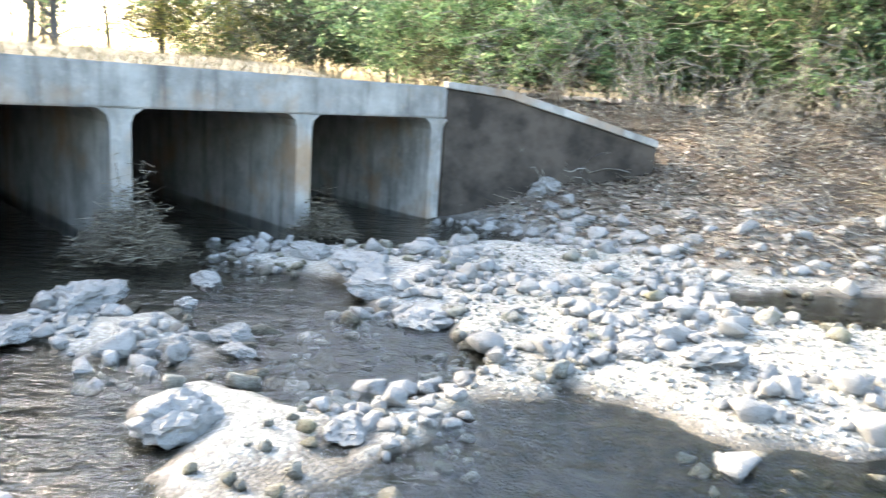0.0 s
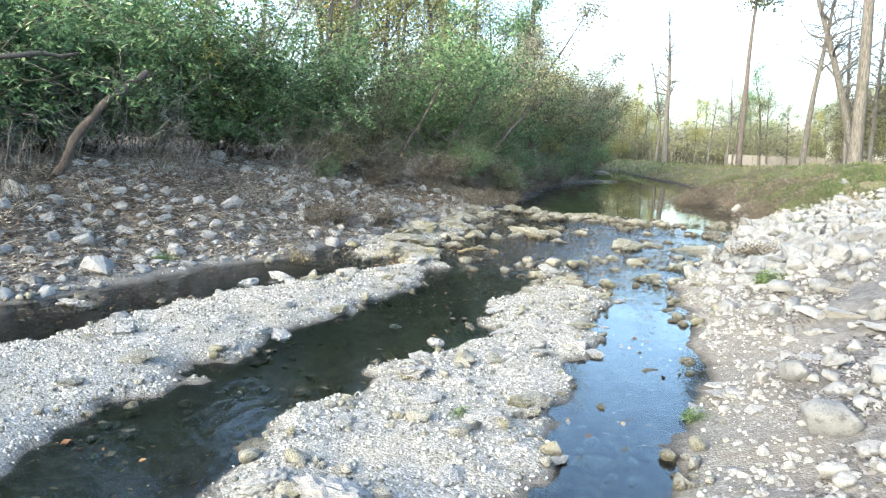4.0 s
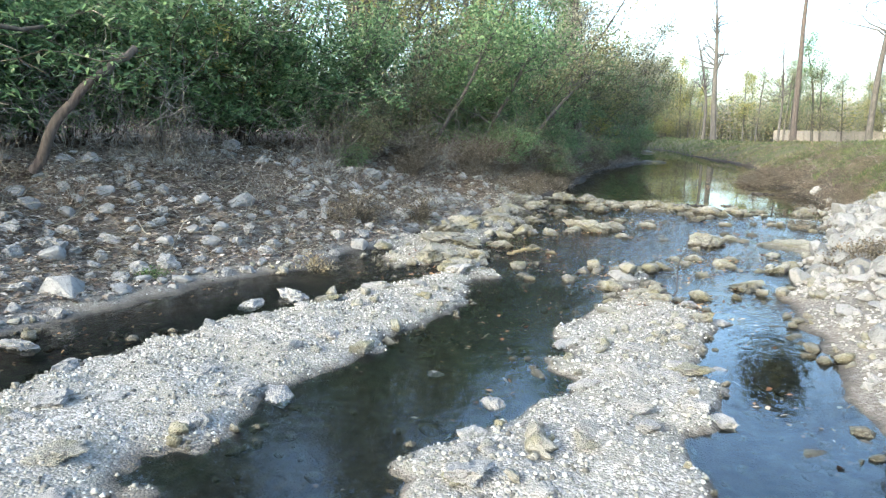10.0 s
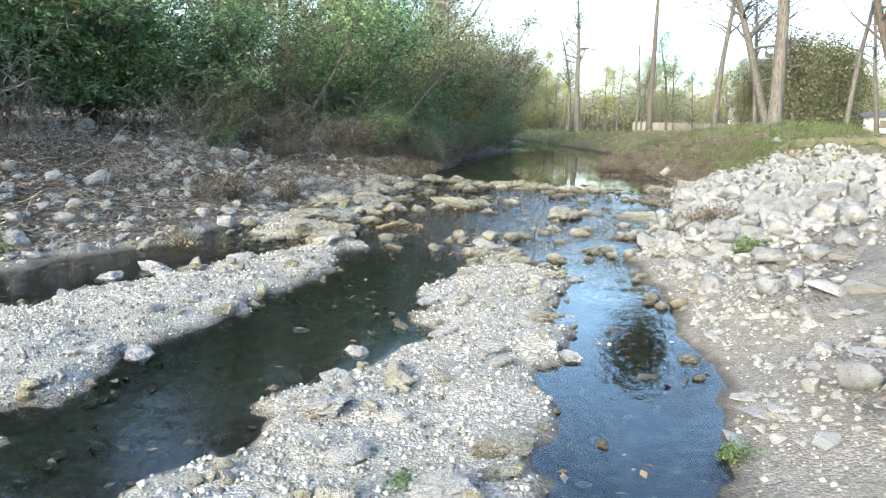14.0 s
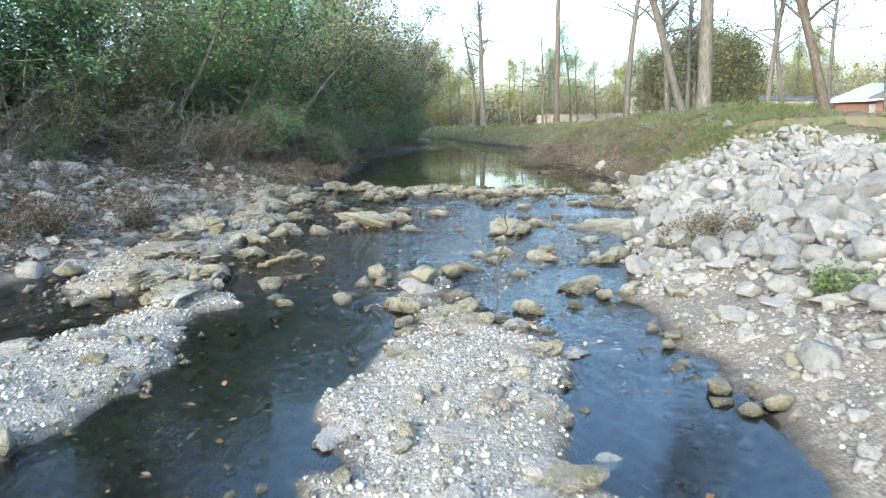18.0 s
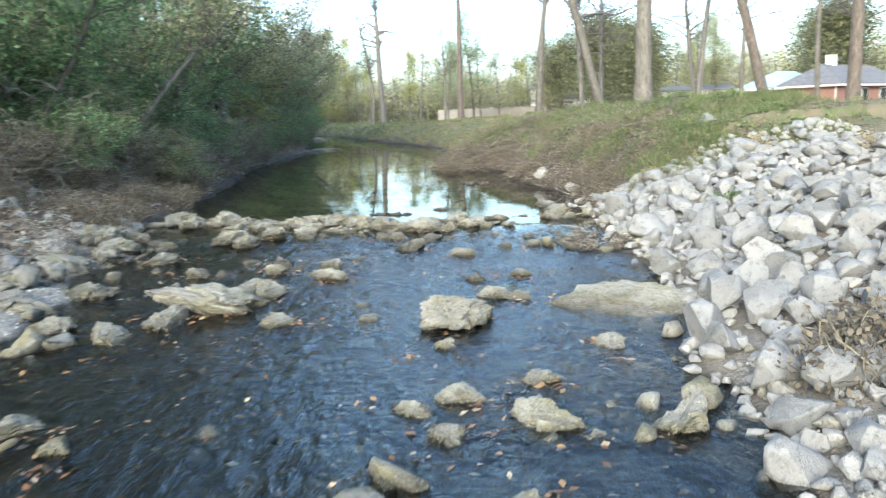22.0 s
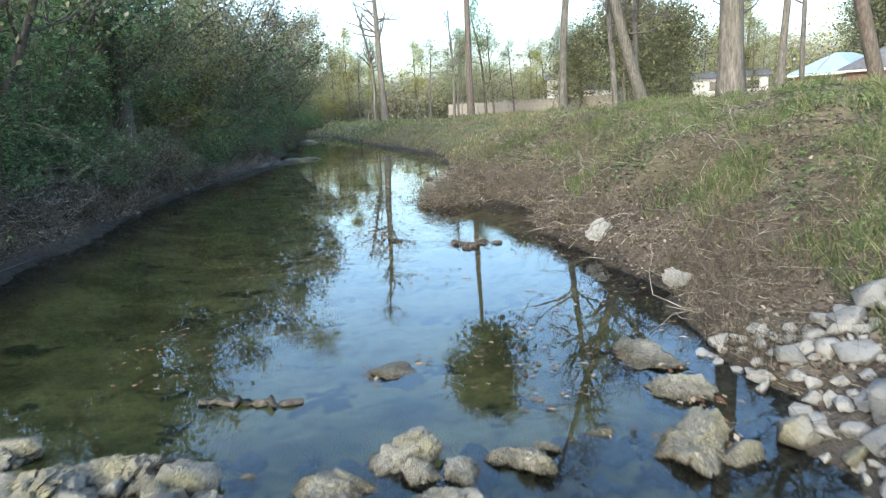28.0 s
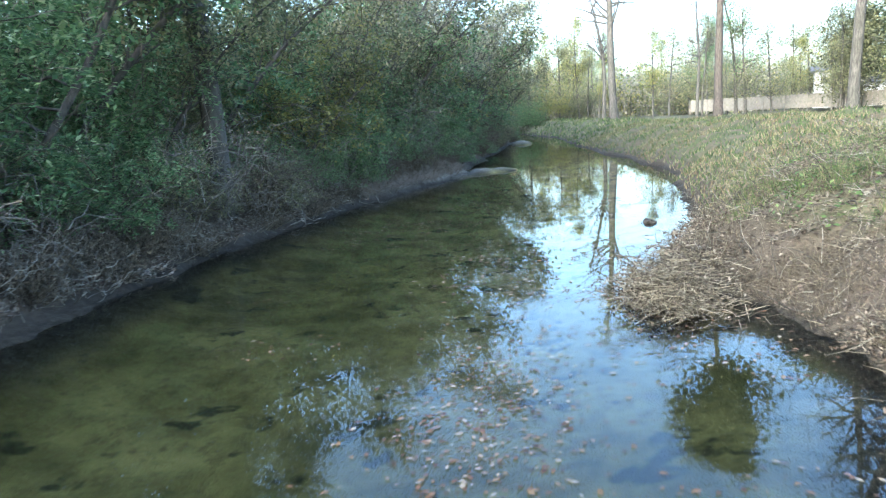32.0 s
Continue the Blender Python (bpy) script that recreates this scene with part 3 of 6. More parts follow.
def build_bridge():
    span, thick, deep, top = 2.26, 0.22, 11.0, 1.27
    whole = span * 3
    base = tagged(new("culvert_bridge"), "weathered grey concrete box culvert bridge with three openings", "bridge")
    base.matrix_world = pose(-3.65, 6.05, 0, 0, 0, 43.2)
    part("headwall", prism_bm([(-3.5, top), (whole + 0.15, top), (whole + 0.15, 1.72), (-3.5, 1.75)], -0.02, 0.36, 0.02), CONCRETE, base)
    part("deck_slab", box_bm(-3.5, whole + 0.15, 0.37, deep, top + 0.005, 1.6, 0), CONCRETE, base)
    for i, name in enumerate(("abutment", "pier", "pier", "abutment")):
        c = i * span
        h = 0.16
        flare = [(c - thick / 2, -0.7), (c + thick / 2, -0.7), (c + thick / 2, top - h), (c + thick / 2 + 0.03, top - h * 0.45),
                 (c + thick / 2 + h * 0.8, top - 0.004), (c - thick / 2 - h * 0.8, top - 0.004), (c - thick / 2 - 0.03, top - h * 0.45), (c - thick / 2, top - h)]
        part(name, prism_bm(flare, 0.0, deep), CONCRETE, base)
    part("far_wall", box_bm(-3.5, -0.15, 0.05, 0.35, -0.7, top - 0.005, 0.0), CONCRETE, base)
    # Unseen panel added behind the barrels to keep light out and the openings dark.
    part("end_wall", box_bm(-0.1, whole + 0.1, deep - 0.3, deep - 0.05, -0.7, top - 0.01, 0), CONCRETE, base)
    part("culvert_floor", box_bm(-0.1, whole + 0.1, 0.1, deep, -0.7, -0.42, 0), CONCRETE, base)
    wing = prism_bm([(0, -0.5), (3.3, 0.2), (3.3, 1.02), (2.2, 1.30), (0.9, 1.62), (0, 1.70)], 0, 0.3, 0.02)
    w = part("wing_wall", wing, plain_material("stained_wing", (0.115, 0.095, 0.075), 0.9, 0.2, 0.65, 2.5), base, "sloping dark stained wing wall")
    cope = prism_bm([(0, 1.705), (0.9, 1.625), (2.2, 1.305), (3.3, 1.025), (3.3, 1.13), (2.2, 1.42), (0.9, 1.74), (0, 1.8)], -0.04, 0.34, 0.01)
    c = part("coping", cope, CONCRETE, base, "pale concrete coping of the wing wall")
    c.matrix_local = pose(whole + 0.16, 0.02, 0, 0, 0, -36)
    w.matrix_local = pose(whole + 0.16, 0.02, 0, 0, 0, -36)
    # grassy road shoulder on the deck
    xs, ys = np.linspace(-14, whole + 1.0, 60), np.linspace(0.3, deep, 30)
    X, Y = np.meshgrid(xs, ys, indexing="ij")
    Z = 1.63 + np.interp(Y, [0.3, 1.0, 2.2, 4, deep], [0.02, 0.12, 0.26, 0.30, 0.28]) + 0.02 * wav(X, Y, 0.5) - 0.35 * smooth(whole - 1.5, whole + 1.0, X)
    idx = np.arange(X.size).reshape(X.shape)
    F = np.stack([idx[:-1, :-1], idx[1:, :-1], idx[1:, 1:], idx[:-1, 1:]], -1).reshape(-1, 4)
    sh = part("road_shoulder", mesh_np("road_shoulder", np.stack([X, Y, Z], -1).reshape(-1, 3), F, plain_material("dry_verge", (0.34, 0.28, 0.18), 0.9, 0.1, 0.5, 3)), None, base, "dry tan grass verge along the road")
    n = 2600
    px, py = rng.uniform(-6, whole + 0.6, n), rng.uniform(0.35, 3.0, n)
    pz = 1.63 + np.interp(py, [0.3, 1.0, 2.2, 4], [0.02, 0.12, 0.26, 0.30]) - 0.35 * smooth(whole - 1.5, whole + 1.0, px)
    P = np.stack([px, py, pz], -1)
    Q = P + np.stack([rng.normal(0, 0.05, n), rng.normal(0, 0.05, n), rng.uniform(0.05, 0.16, n)], -1)
    V, F = rods(P, Q, 0.006, 0.001)
    part("verge_grass", mesh_np("verge_grass", V, F, STRAW), None, base, "dry tan grass tufts")


build_bridge()


# ---- rocks ----
def rock_mesh(name, seed, mat, points=16, flat=0.75, fine=0, squash=0.6):
    """An angular broken stone about 1 across; fine: rounds of splitting for a pitted surface."""
    r = np.random.default_rng(seed)
    bm = bmesh.new()
    p = r.normal(size=(points, 3))
    p /= np.linalg.norm(p, axis=1, keepdims=True)
    p *= r.uniform(0.42, 0.56, (points, 1))
    for q in p:
        bm.verts.new((q[0], q[1] * r.uniform(0.8, 1.0), q[2] * flat))
    out = bmesh.ops.convex_hull(bm, input=bm.verts[:])
    bmesh.ops.delete(bm, geom=[g for g in out["geom_interior"] if isinstance(g, bmesh.types.BMVert)], context="VERTS")
    bmesh.ops.dissolve_limit(bm, angle_limit=0.25, verts=bm.verts[:], edges=bm.edges[:])
    bmesh.ops.bevel(bm, geom=bm.edges[:], offset=0.02, segments=1, affect="EDGES")
    bmesh.ops.triangulate(bm, faces=bm.faces[:])
    if fine:
        bm.free()
        bm = bmesh.new()
        bmesh.ops.create_icosphere(bm, subdivisions=fine, radius=0.5)
        cuts = r.normal(size=(15, 3))
        cuts[0] = (0.1, 0.05, 1)
        cuts /= np.linalg.norm(cuts, axis=1, keepdims=True)
        deep = r.uniform(0.24, 0.42, 15)
        deep[0] = r.uniform(0.36, 0.46)
        off = Vector(r.uniform(-50, 50, 3))
        for v in bm.verts:
            for c, h in zip(cuts, deep):
                s = v.co.dot(Vector(c)) - h
                if s > 0:
                    v.co -= Vector(c) * (s * 0.93)
            p = Vector((v.co.x, v.co.y, v.co.z * squash))
            n = noise.fractal(p * 3.2 + off, 0.7, 2.1, 5)
            crack = abs(noise.noise(p * 4.5 - off))
            pit = max(0.0, noise.noise(p * 13.0 - off) - 0.2)
            n2 = noise.fractal(p * 11.0 - off, 0.5, 2.2, 4)
            v.co *= 1 + n * 0.24 + n2 * 0.085 - 0.24 * pit - 0.2 * max(0.0, 0.12 - crack) / 0.12
            v.co.z *= flat
    me = bpy.data.meshes.new(name)
    bm.to_mesh(me)
    bm.free()
    me.materials.append(mat)
    if fine:
        me.polygons.foreach_set("use_smooth", np.zeros(len(me.polygons), bool))
    return me


def slab_mesh(name, seed, mat):
    """A flat-topped slab about 1 across with an uneven outline and a rough top."""
    off = Vector((seed * 7.3, seed * 3.1, seed * 1.7))
    turns, rings = 72, 26
    bm = bmesh.new()
    rows = []
    for i in range(rings + 8):
        row = []
        for k in range(turns):
            a = 2 * math.pi * k / turns
            u = Vector((math.cos(a), math.sin(a), 0))
            edge = 0.45 * (1 + 0.32 * noise.noise(u * 1.4 + off) + 0.12 * noise.fractal(u * 5 + off, 0.7, 2.1, 4))
            f = (i + 0.15) / rings if i < rings else 1 + 0.03 * (i - rings)
            p = u * edge * f
            top = 0.36 + 0.15 * noise.fractal(p * 5 - off, 0.8, 2.2, 5) + 0.08 * noise.fractal(p * 20 + off, 0.6, 2.1, 3) - 0.35 * max(0.0, f - 0.8) ** 1.5
            if i >= rings:
                d = (i - rings + 1) / 8
                p *= 1 + 0.10 * noise.fractal(Vector((p.x * 7, p.y * 7, d * 2)) + off, 0.7, 2.1, 4)
                top -= d * 1.0
            row.append(bm.verts.new((p.x, p.y, top)))
        rows.append(row)
    bm.faces.new(rows[0])
    for A, B in zip(rows, rows[1:]):
        for k in range(turns):
            q = (k + 1) % turns
            bm.faces.new((A[k], B[k], B[q], A[q]))
    me = bpy.data.meshes.new(name)
    bm.to_mesh(me)
    bm.free()
    me.materials.append(mat)
    return me


RIP_M = [rock_mesh("riprap_stone", 20 + i, RIPRAP, int(rng.integers(11, 18)), float(rng.uniform(0.62, 0.9))) for i in range(16)]
BANK_M = [rock_mesh("bank_rock", 60 + i, BANKROCK, 15, 0.8, 4) for i in range(8)]
SCREE_M = [rock_mesh("scree_stone", 220 + i, BANKROCK, int(10 + i % 5), 0.8) for i in range(8)]
SLAB_M = [slab_mesh("rock_slab", 131 + i, WETROCK) for i in range(4)]
CREEK_M = [rock_mesh("creek_rock", 90 + i, WETROCK, 20, 0.85, 5) for i in range(9)]


def stone(name, me, x, y, z, size, label, group, category="rock", turn=None, lean=14):
    ob = new(name, me)
    sx, sy, sz = size
    ob.matrix_world = pose(x, y, z, rng.uniform(-lean, lean), rng.uniform(-lean, lean), rng.uniform(0, 360) if turn is None else turn) @ Matrix.Diagonal((sx, sy, sz, 1))
    return tagged(ob, label, category, group)


def throw(n, region, radius, gap=0.9):
    """Places that keep apart, thrown at random; region draws (x, y), radius gives a size there."""
    cell, grid, got = 0.5, {}, []
    for _ in range(n):
        x, y = region()
        r = radius(x, y)
        i, j = int(x // cell), int(y // cell)
        if any(math.hypot(x - a, y - b) < gap * (r + q) for u in (-1, 0, 1) for v in (-1, 0, 1) for a, b, q in grid.get((i + u, j + v), ())):
            continue
        grid.setdefault((i, j), []).append((x, y, r))
        got.append((x, y, r))
    return np.array(got)


def tri_arrays(me):
    V = np.empty(len(me.vertices) * 3)
    me.vertices.foreach_get("co", V)
    me.calc_loop_triangles()
    F = np.empty(len(me.loop_triangles) * 3, int)
    me.loop_triangles.foreach_get("vertices", F)
    return V.reshape(-1, 3), F.reshape(-1, 3)


def bake_stones(name, meshes, pts, mat, label, category, flat=0.8, sink=0.1, tilt=0.5):
    pairs = []
    which = rng.integers(0, len(meshes), len(pts))
    z, _ = land(pts[:, 0], pts[:, 1])
    for k, me in enumerate(meshes):
        p = pts[which == k]
        if not len(p):
            continue
        V, F = tri_arrays(me)
        place = np.stack([p[:, 0], p[:, 1], z[which == k] + p[:, 2] * (0.5 - sink)], -1)
        s = p[:, 2:3] * 2 * np.stack([rng.uniform(0.8, 1.25, len(p)), rng.uniform(0.8, 1.2, len(p)), rng.uniform(0.7, 1.05, len(p))], -1)
        pairs.append(bake(V, F, frames_of(len(p), tilt), s, place))
    V, F = join(*pairs)
    return tagged(new(name, mesh_np(name, V, F, mat)), label, category, kind="stuff")


def build_riprap():
    def region():
        return rng.uniform(4.5, 29.5), rng.uniform(-10.8, -1.6)

    got = throw(26000, region, lambda x, y: float(np.clip(rng.lognormal(-1.66, 0.30), 0.09, 0.36)), 0.80)
    _, m = land(got[:, 0], got[:, 1])
    d, ax = m["d"], m["ax"]
    clean = smooth(12.5, 16.5, ax + 0.6 * wav(got[:, 0], got[:, 1], 1.5))
    thin = np.where(rng.uniform(size=len(d)) < 0.15, 1, 0)
    toe = np.interp(ax, [5, 12, 15, 17, 19, 24, 26, 29], [0.8, 0.8, 0.8, 0.9, 0.15, 0.0, 0.05, 0.3]) - 0.3 * wav(got[:, 0], got[:, 1], 0.9, 3)
    ok = (m["side"] < 0) & (d > toe) & (d < 4.35 + 0.3 * wav(got[:, 0], got[:, 1], 0.8)) & ((clean > 0.5) | (thin > 0)) & (got[:, 0] - 0.35 * (got[:, 1] + 5.5) < 28.3)
    got = got[ok]
    z, _ = land(got[:, 0], got[:, 1])
    near = np.argsort(np.hypot(got[:, 0] - 20.5, (got[:, 1] + 4.5) * 1.6))
    for k in near[:300]:
        x, y, r = got[k]
        s = 2 * r * rng.uniform(0.85, 1.25, 3)
        stone("riprap_stone", RIP_M[int(rng.integers(16))], x, y, z[k] + r * rng.uniform(0.45, 0.75), (s[0], s[1], s[2]),
              "angular whitish limestone riprap stone on the bank", "riprap stones", "stone", lean=60)
    rest = got[near[300:]]
    bake_stones("riprap_bank", RIP_M, rest, RIPRAP, "loose bank of angular whitish limestone riprap", "riprap")
    # a lower layer that fills the gaps
    fill = throw(30000, region, lambda x, y: float(rng.uniform(0.05, 0.12)), 0.75)
    _, m = land(fill[:, 0], fill[:, 1])
    ok = (m["side"] < 0) & (m["d"] > np.where(m["ax"] > 18.6, -0.1, 1.1)) & (m["d"] < 4.9) & (fill[:, 0] - 0.35 * (fill[:, 1] + 5.5) < 28.5) & ((m["ax"] > 13.5) | (rng.uniform(size=len(fill)) < 0.2))
    bake_stones("riprap_rubble", RIP_M, fill[ok], BANKROCK, "small grey stones wedged between the riprap", "rubble")


build_riprap()

# rocks standing in the creek: x, y, width, height
RIFFLE_ROCKS = [(20.8, -1.45, 0.95, 0.44), (20.95, -3.25, 1.45, 0.26), (21.99, 1.06, 1.3, 0.36), (22.5, 0.7, 0.7, 0.3), (21.5, 1.5, 0.6, 0.3), (23.17, -0.2, 0.48, 0.3), (23.61, 0.53, 0.4, 0.32),
                (23.7, 1.55, 0.38, 0.35), (19.99, -1.2, 0.26, 0.2), (19.7, -2.61, 0.4, 0.16), (19.0, -1.79, 0.34, 0.2), (22.49, -2.0, 0.3, 0.3),
                (21.69, -2.01, 0.42, 0.36), (24.77, -1.41, 0.56, 0.26), (21.53, -2.3, 0.36, 0.34), (22.63, -2.55, 0.34, 0.25), (21.13, 0.33, 0.42, 0.2),
                (15.98, -0.26, 0.5, 0.2), (15.51, -0.41, 0.42, 0.18), (15.26, -1.03, 0.36, 0.3), (16.4, -1.75, 0.72, 0.22), (15.45, 0.28, 0.52, 0.30), (16.96, 0.1, 0.62, 0.26), (18.2, -1.58, 0.48, 0.28), (17.96, -2.43, 0.52, 0.24), (18.74, -1.1, 0.33, 0.26)]
RIFFLE_ROCKS_2 = [(18.59, -0.71, 0.32, 0.26), (21.06, 1.95, 0.5, 0.26), (24.21, 0.47, 0.36, 0.26), (23.75, -0.24, 0.4, 0.2), (17.24, 1.74, 0.55, 0.1),
                  (15.86, 2.82, 0.75, 0.24), (18.9, 2.03, 0.52, 0.16), (22.83, 1.7, 0.34, 0.2), (18.1, -0.89, 0.36, 0.2),
                  (17.12, -1.14, 0.3, 0.2), (14.48, -1.04, 0.22, 0.2), (18.51, 1.64, 0.3, 0.15), (14.45, -0.8, 0.24, 0.16), (14.57, -0.46, 0.24, 0.18), (14.95, -0.3, 0.32, 0.18), (14.92, -0.67, 0.26, 0.18), (16.47, 2.6, 0.42, 0.26), (15.66, 3.0, 0.46, 0.2)]
WEIR_ROCKS = [(26.9, -0.3, 0.75, 0.26), (27.3, 0.4, 0.7, 0.24), (25.87, -1.25, 0.34, 0.24), (26.4, 0.7, 0.5, 0.22), (27.0, 1.4, 0.6, 0.24), (25.79, 1.11, 0.5, 0.24), (27.9, 2.3, 0.6, 0.3), (25.07, -3.34, 0.28, 0.2), (24.55, -3.48, 0.5, 0.14),
              (24.46, -2.8, 0.3, 0.22), (25.82, -4.0, 0.32, 0.22), (24.7, -4.02, 0.48, 0.24), (28.4, -4.65, 0.7, 0.2), (27.6, -4.64, 0.5, 0.34), (26.75, -4.26, 0.66, 0.36), (28.62, -2.56, 0.5, 0.1), (24.8, 2.2, 0.5, 0.24), (25.2, 3.1, 0.5, 0.24)]
LEDGE_ROCKS = [(18.4, 3.7, 1.3, 0.3), (19.6, 4.0, 1.0, 0.3), (17.4, 3.0, 0.8, 0.26), (20.9, 3.9, 1.2, 0.34), (22.2, 3.4, 1.1, 0.3), (23.4, 3.7, 0.9, 0.34), (23.0, 2.7, 0.7, 0.26), (24.6, 3.4, 0.9, 0.3), (25.9, 3.0, 1.0, 0.36), (26.6, 3.5, 0.8, 0.4), (19.0, 2.7, 0.6, 0.22), (20.3, 2.9, 0.5, 0.24), (16.6, 3.5, 0.9, 0.28), (21.6, 2.6, 0.5, 0.24)]
WEIR_CRAGS = [(26.1, -1.85, 0.68, 0.34), (26.3, -2.6, 0.58, 0.28), (26.8, -3.24, 0.4, 0.26), (26.3, 0.19, 0.6, 0.28), (26.3, 1.38, 0.68, 0.26), (27.2, -0.7, 0.6, 0.34), (26.66, -2.06, 0.5, 0.3), (27.0, -2.5, 0.48, 0.26), (28.2, 1.7, 0.8, 0.3), (28.8, 2.6, 0.7, 0.28)]
BAR_ROCKS = [(10.65, 3.32, 0.32, 0.24), (11.17, 3.12, 0.28, 0.12), (9.43, 3.19, 0.42, 0.12), (9.6, 2.91, 0.38, 0.16), (8.62, 3.17, 0.32, 0.2), (8.47, 4.36, 0.44, 0.26), (12.62, 4.91, 0.43, 0.2), (13.3, 4.62, 0.6, 0.2),
             (11.25, 4.65, 0.36, 0.12), (11.72, 4.3, 0.34, 0.12), (10.05, 6.26, 0.45, 0.24), (9.82, 5.38, 0.26, 0.16), (9.43, 5.13, 0.4, 0.16), (15.53, 2.77, 0.56, 0.2), (12.23, 3.97, 0.3, 0.12)]
BAR_ROCKS_2 = [(10.69, 1.77, 0.16, 0.1), (9.95, 1.02, 0.32, 0.22), (9.15, 1.05, 0.26, 0.1), (10.06, -0.17, 0.34, 0.14), (11.41, -0.58, 0.36, 0.12), (8.32, 0.38, 0.26, 0.12), (5.5, 0.63, 0.8, 0.24), (6.13, 0.01, 0.32, 0.12),
               (7.2, -0.04, 0.48, 0.22), (5.57, 1.17, 0.36, 0.14), (5.43, 0.29, 0.22, 0.12), (9.67, -0.29, 0.3, 0.12), (11.0, -0.12, 0.32, 0.14), (10.26, -0.67, 0.34, 0.12), (11.71, -1.0, 0.2, 0.1), (12.31, -0.69, 0.22, 0.12)]
BRIDGE_ROCKS = [(1.27, 5.56, 0.6, 0.24), (0.66, 6.8, 0.75, 0.3), (0.88, 6.27, 0.65, 0.26), (0.08, 3.4, 0.5, 0.36), (-0.73, 6.39, 0.4, 0.26),
                (-1.38, 5.25, 0.65, 0.36), (-1.53, 4.58, 0.4, 0.28), (-0.1, 4.94, 0.4, 0.26), (0.02, 4.61, 0.3, 0.22), (-1.15, 3.51, 0.3, 0.22),
                (0.92, 3.46, 0.32, 0.2), (-0.69, 5.66, 0.26, 0.24), (0.09, 7.32, 0.5, 0.26), (-0.5, 2.26, 0.8, 0.3), (2.86, 4.68, 0.3, 0.18),
                (3.29, 4.59, 0.5, 0.24)]
for rocks, label, group in ((RIFFLE_ROCKS, "pitted tan limestone rock standing in the riffle", "riffle rocks"), (RIFFLE_ROCKS_2, "small wet tan rock in the shallow riffle", "riffle rocks"),
                            (LEDGE_ROCKS, "low tan rock of the ledge beside the creek", "ledge rocks"),
                            (WEIR_CRAGS, "craggy grey tan boulder of the low weir", "weir rocks"), (WEIR_ROCKS, "mossy tan rock of the low weir across the creek", "weir rocks"), (BAR_ROCKS, "pale rock lying on the gravel bar", "bar rocks"), (BAR_ROCKS_2, "pale weathered rock bedded in the gravel bar", "bar rocks"),
                            (BRIDGE_ROCKS, "pale rubble rock in the shallow water before the culvert", "culvert rocks")):
    for x, y, w, h in rocks:
        me = CREEK_M[int(rng.integers(9))] if group not in ("bar rocks", "culvert rocks") else BANK_M[int(rng.integers(8))]
        if w > 1.4:
            me = SLAB_M[int(rng.integers(4))]
            h *= 0.55
        zb = max(float(water_z(x)) - 0.03, height(x, y))
        tall = min(h * 1.5, w * (0.55 if group == "bar rocks" else 0.8))
        stone("creek_rock", me, x, y, zb + tall * 0.1, (w * 1.15, w * rng.uniform(0.75, 0.95), tall), label, group, lean=12)


def scatter(n, test, x0, x1, y0, y1):
    x, y = rng.uniform(x0, x1, n), rng.uniform(y0, y1, n)
    z, m = land(x, y)
    keep = test(m, x, y, z)
    return x[keep], y[keep], z[keep]


def build_bar_rocks():
    """Flat stones bedded in the gravel bars and along their edges."""
    r = np.random.default_rng(81)
    SHORE = [(3.5, -2.9, 1.3), (8, -3.6, 1.5), (13, -4.0, 1.3), (18, -4.2, 0.8)]
    for line, count in ((BAR_A, 26), (BAR_B, 55), (SHORE, 70)):
        pts = np.array(line)
        for _ in range(count):
            t = r.uniform(0.4, len(pts) - 1)
            x, y, w = (float(np.interp(t, range(len(pts)), pts[:, i])) for i in range(3))
            y += r.uniform(-1.15, 1.15) * w
            s = float(np.clip(r.lognormal(-1.35, 0.45), 0.12, 0.6))
            tan = r.uniform() < 0.5
            me = CREEK_M[int(r.integers(9))] if tan else BANK_M[int(r.integers(8))]
            if line is SHORE:
                tan, me, s = False, SCREE_M[int(r.integers(8))], s * 1.25
            stone("bar_stone", me, x, y, max(height(x, y), LOW - 0.03) + s * 0.05, (s, s * r.uniform(0.6, 0.9), s * r.uniform(0.26, 0.42)),
                  "flat tan stone bedded in the gravel" if tan else "flat grey stone bedded in the gravel", "bar stones", lean=10)


build_bar_rocks()


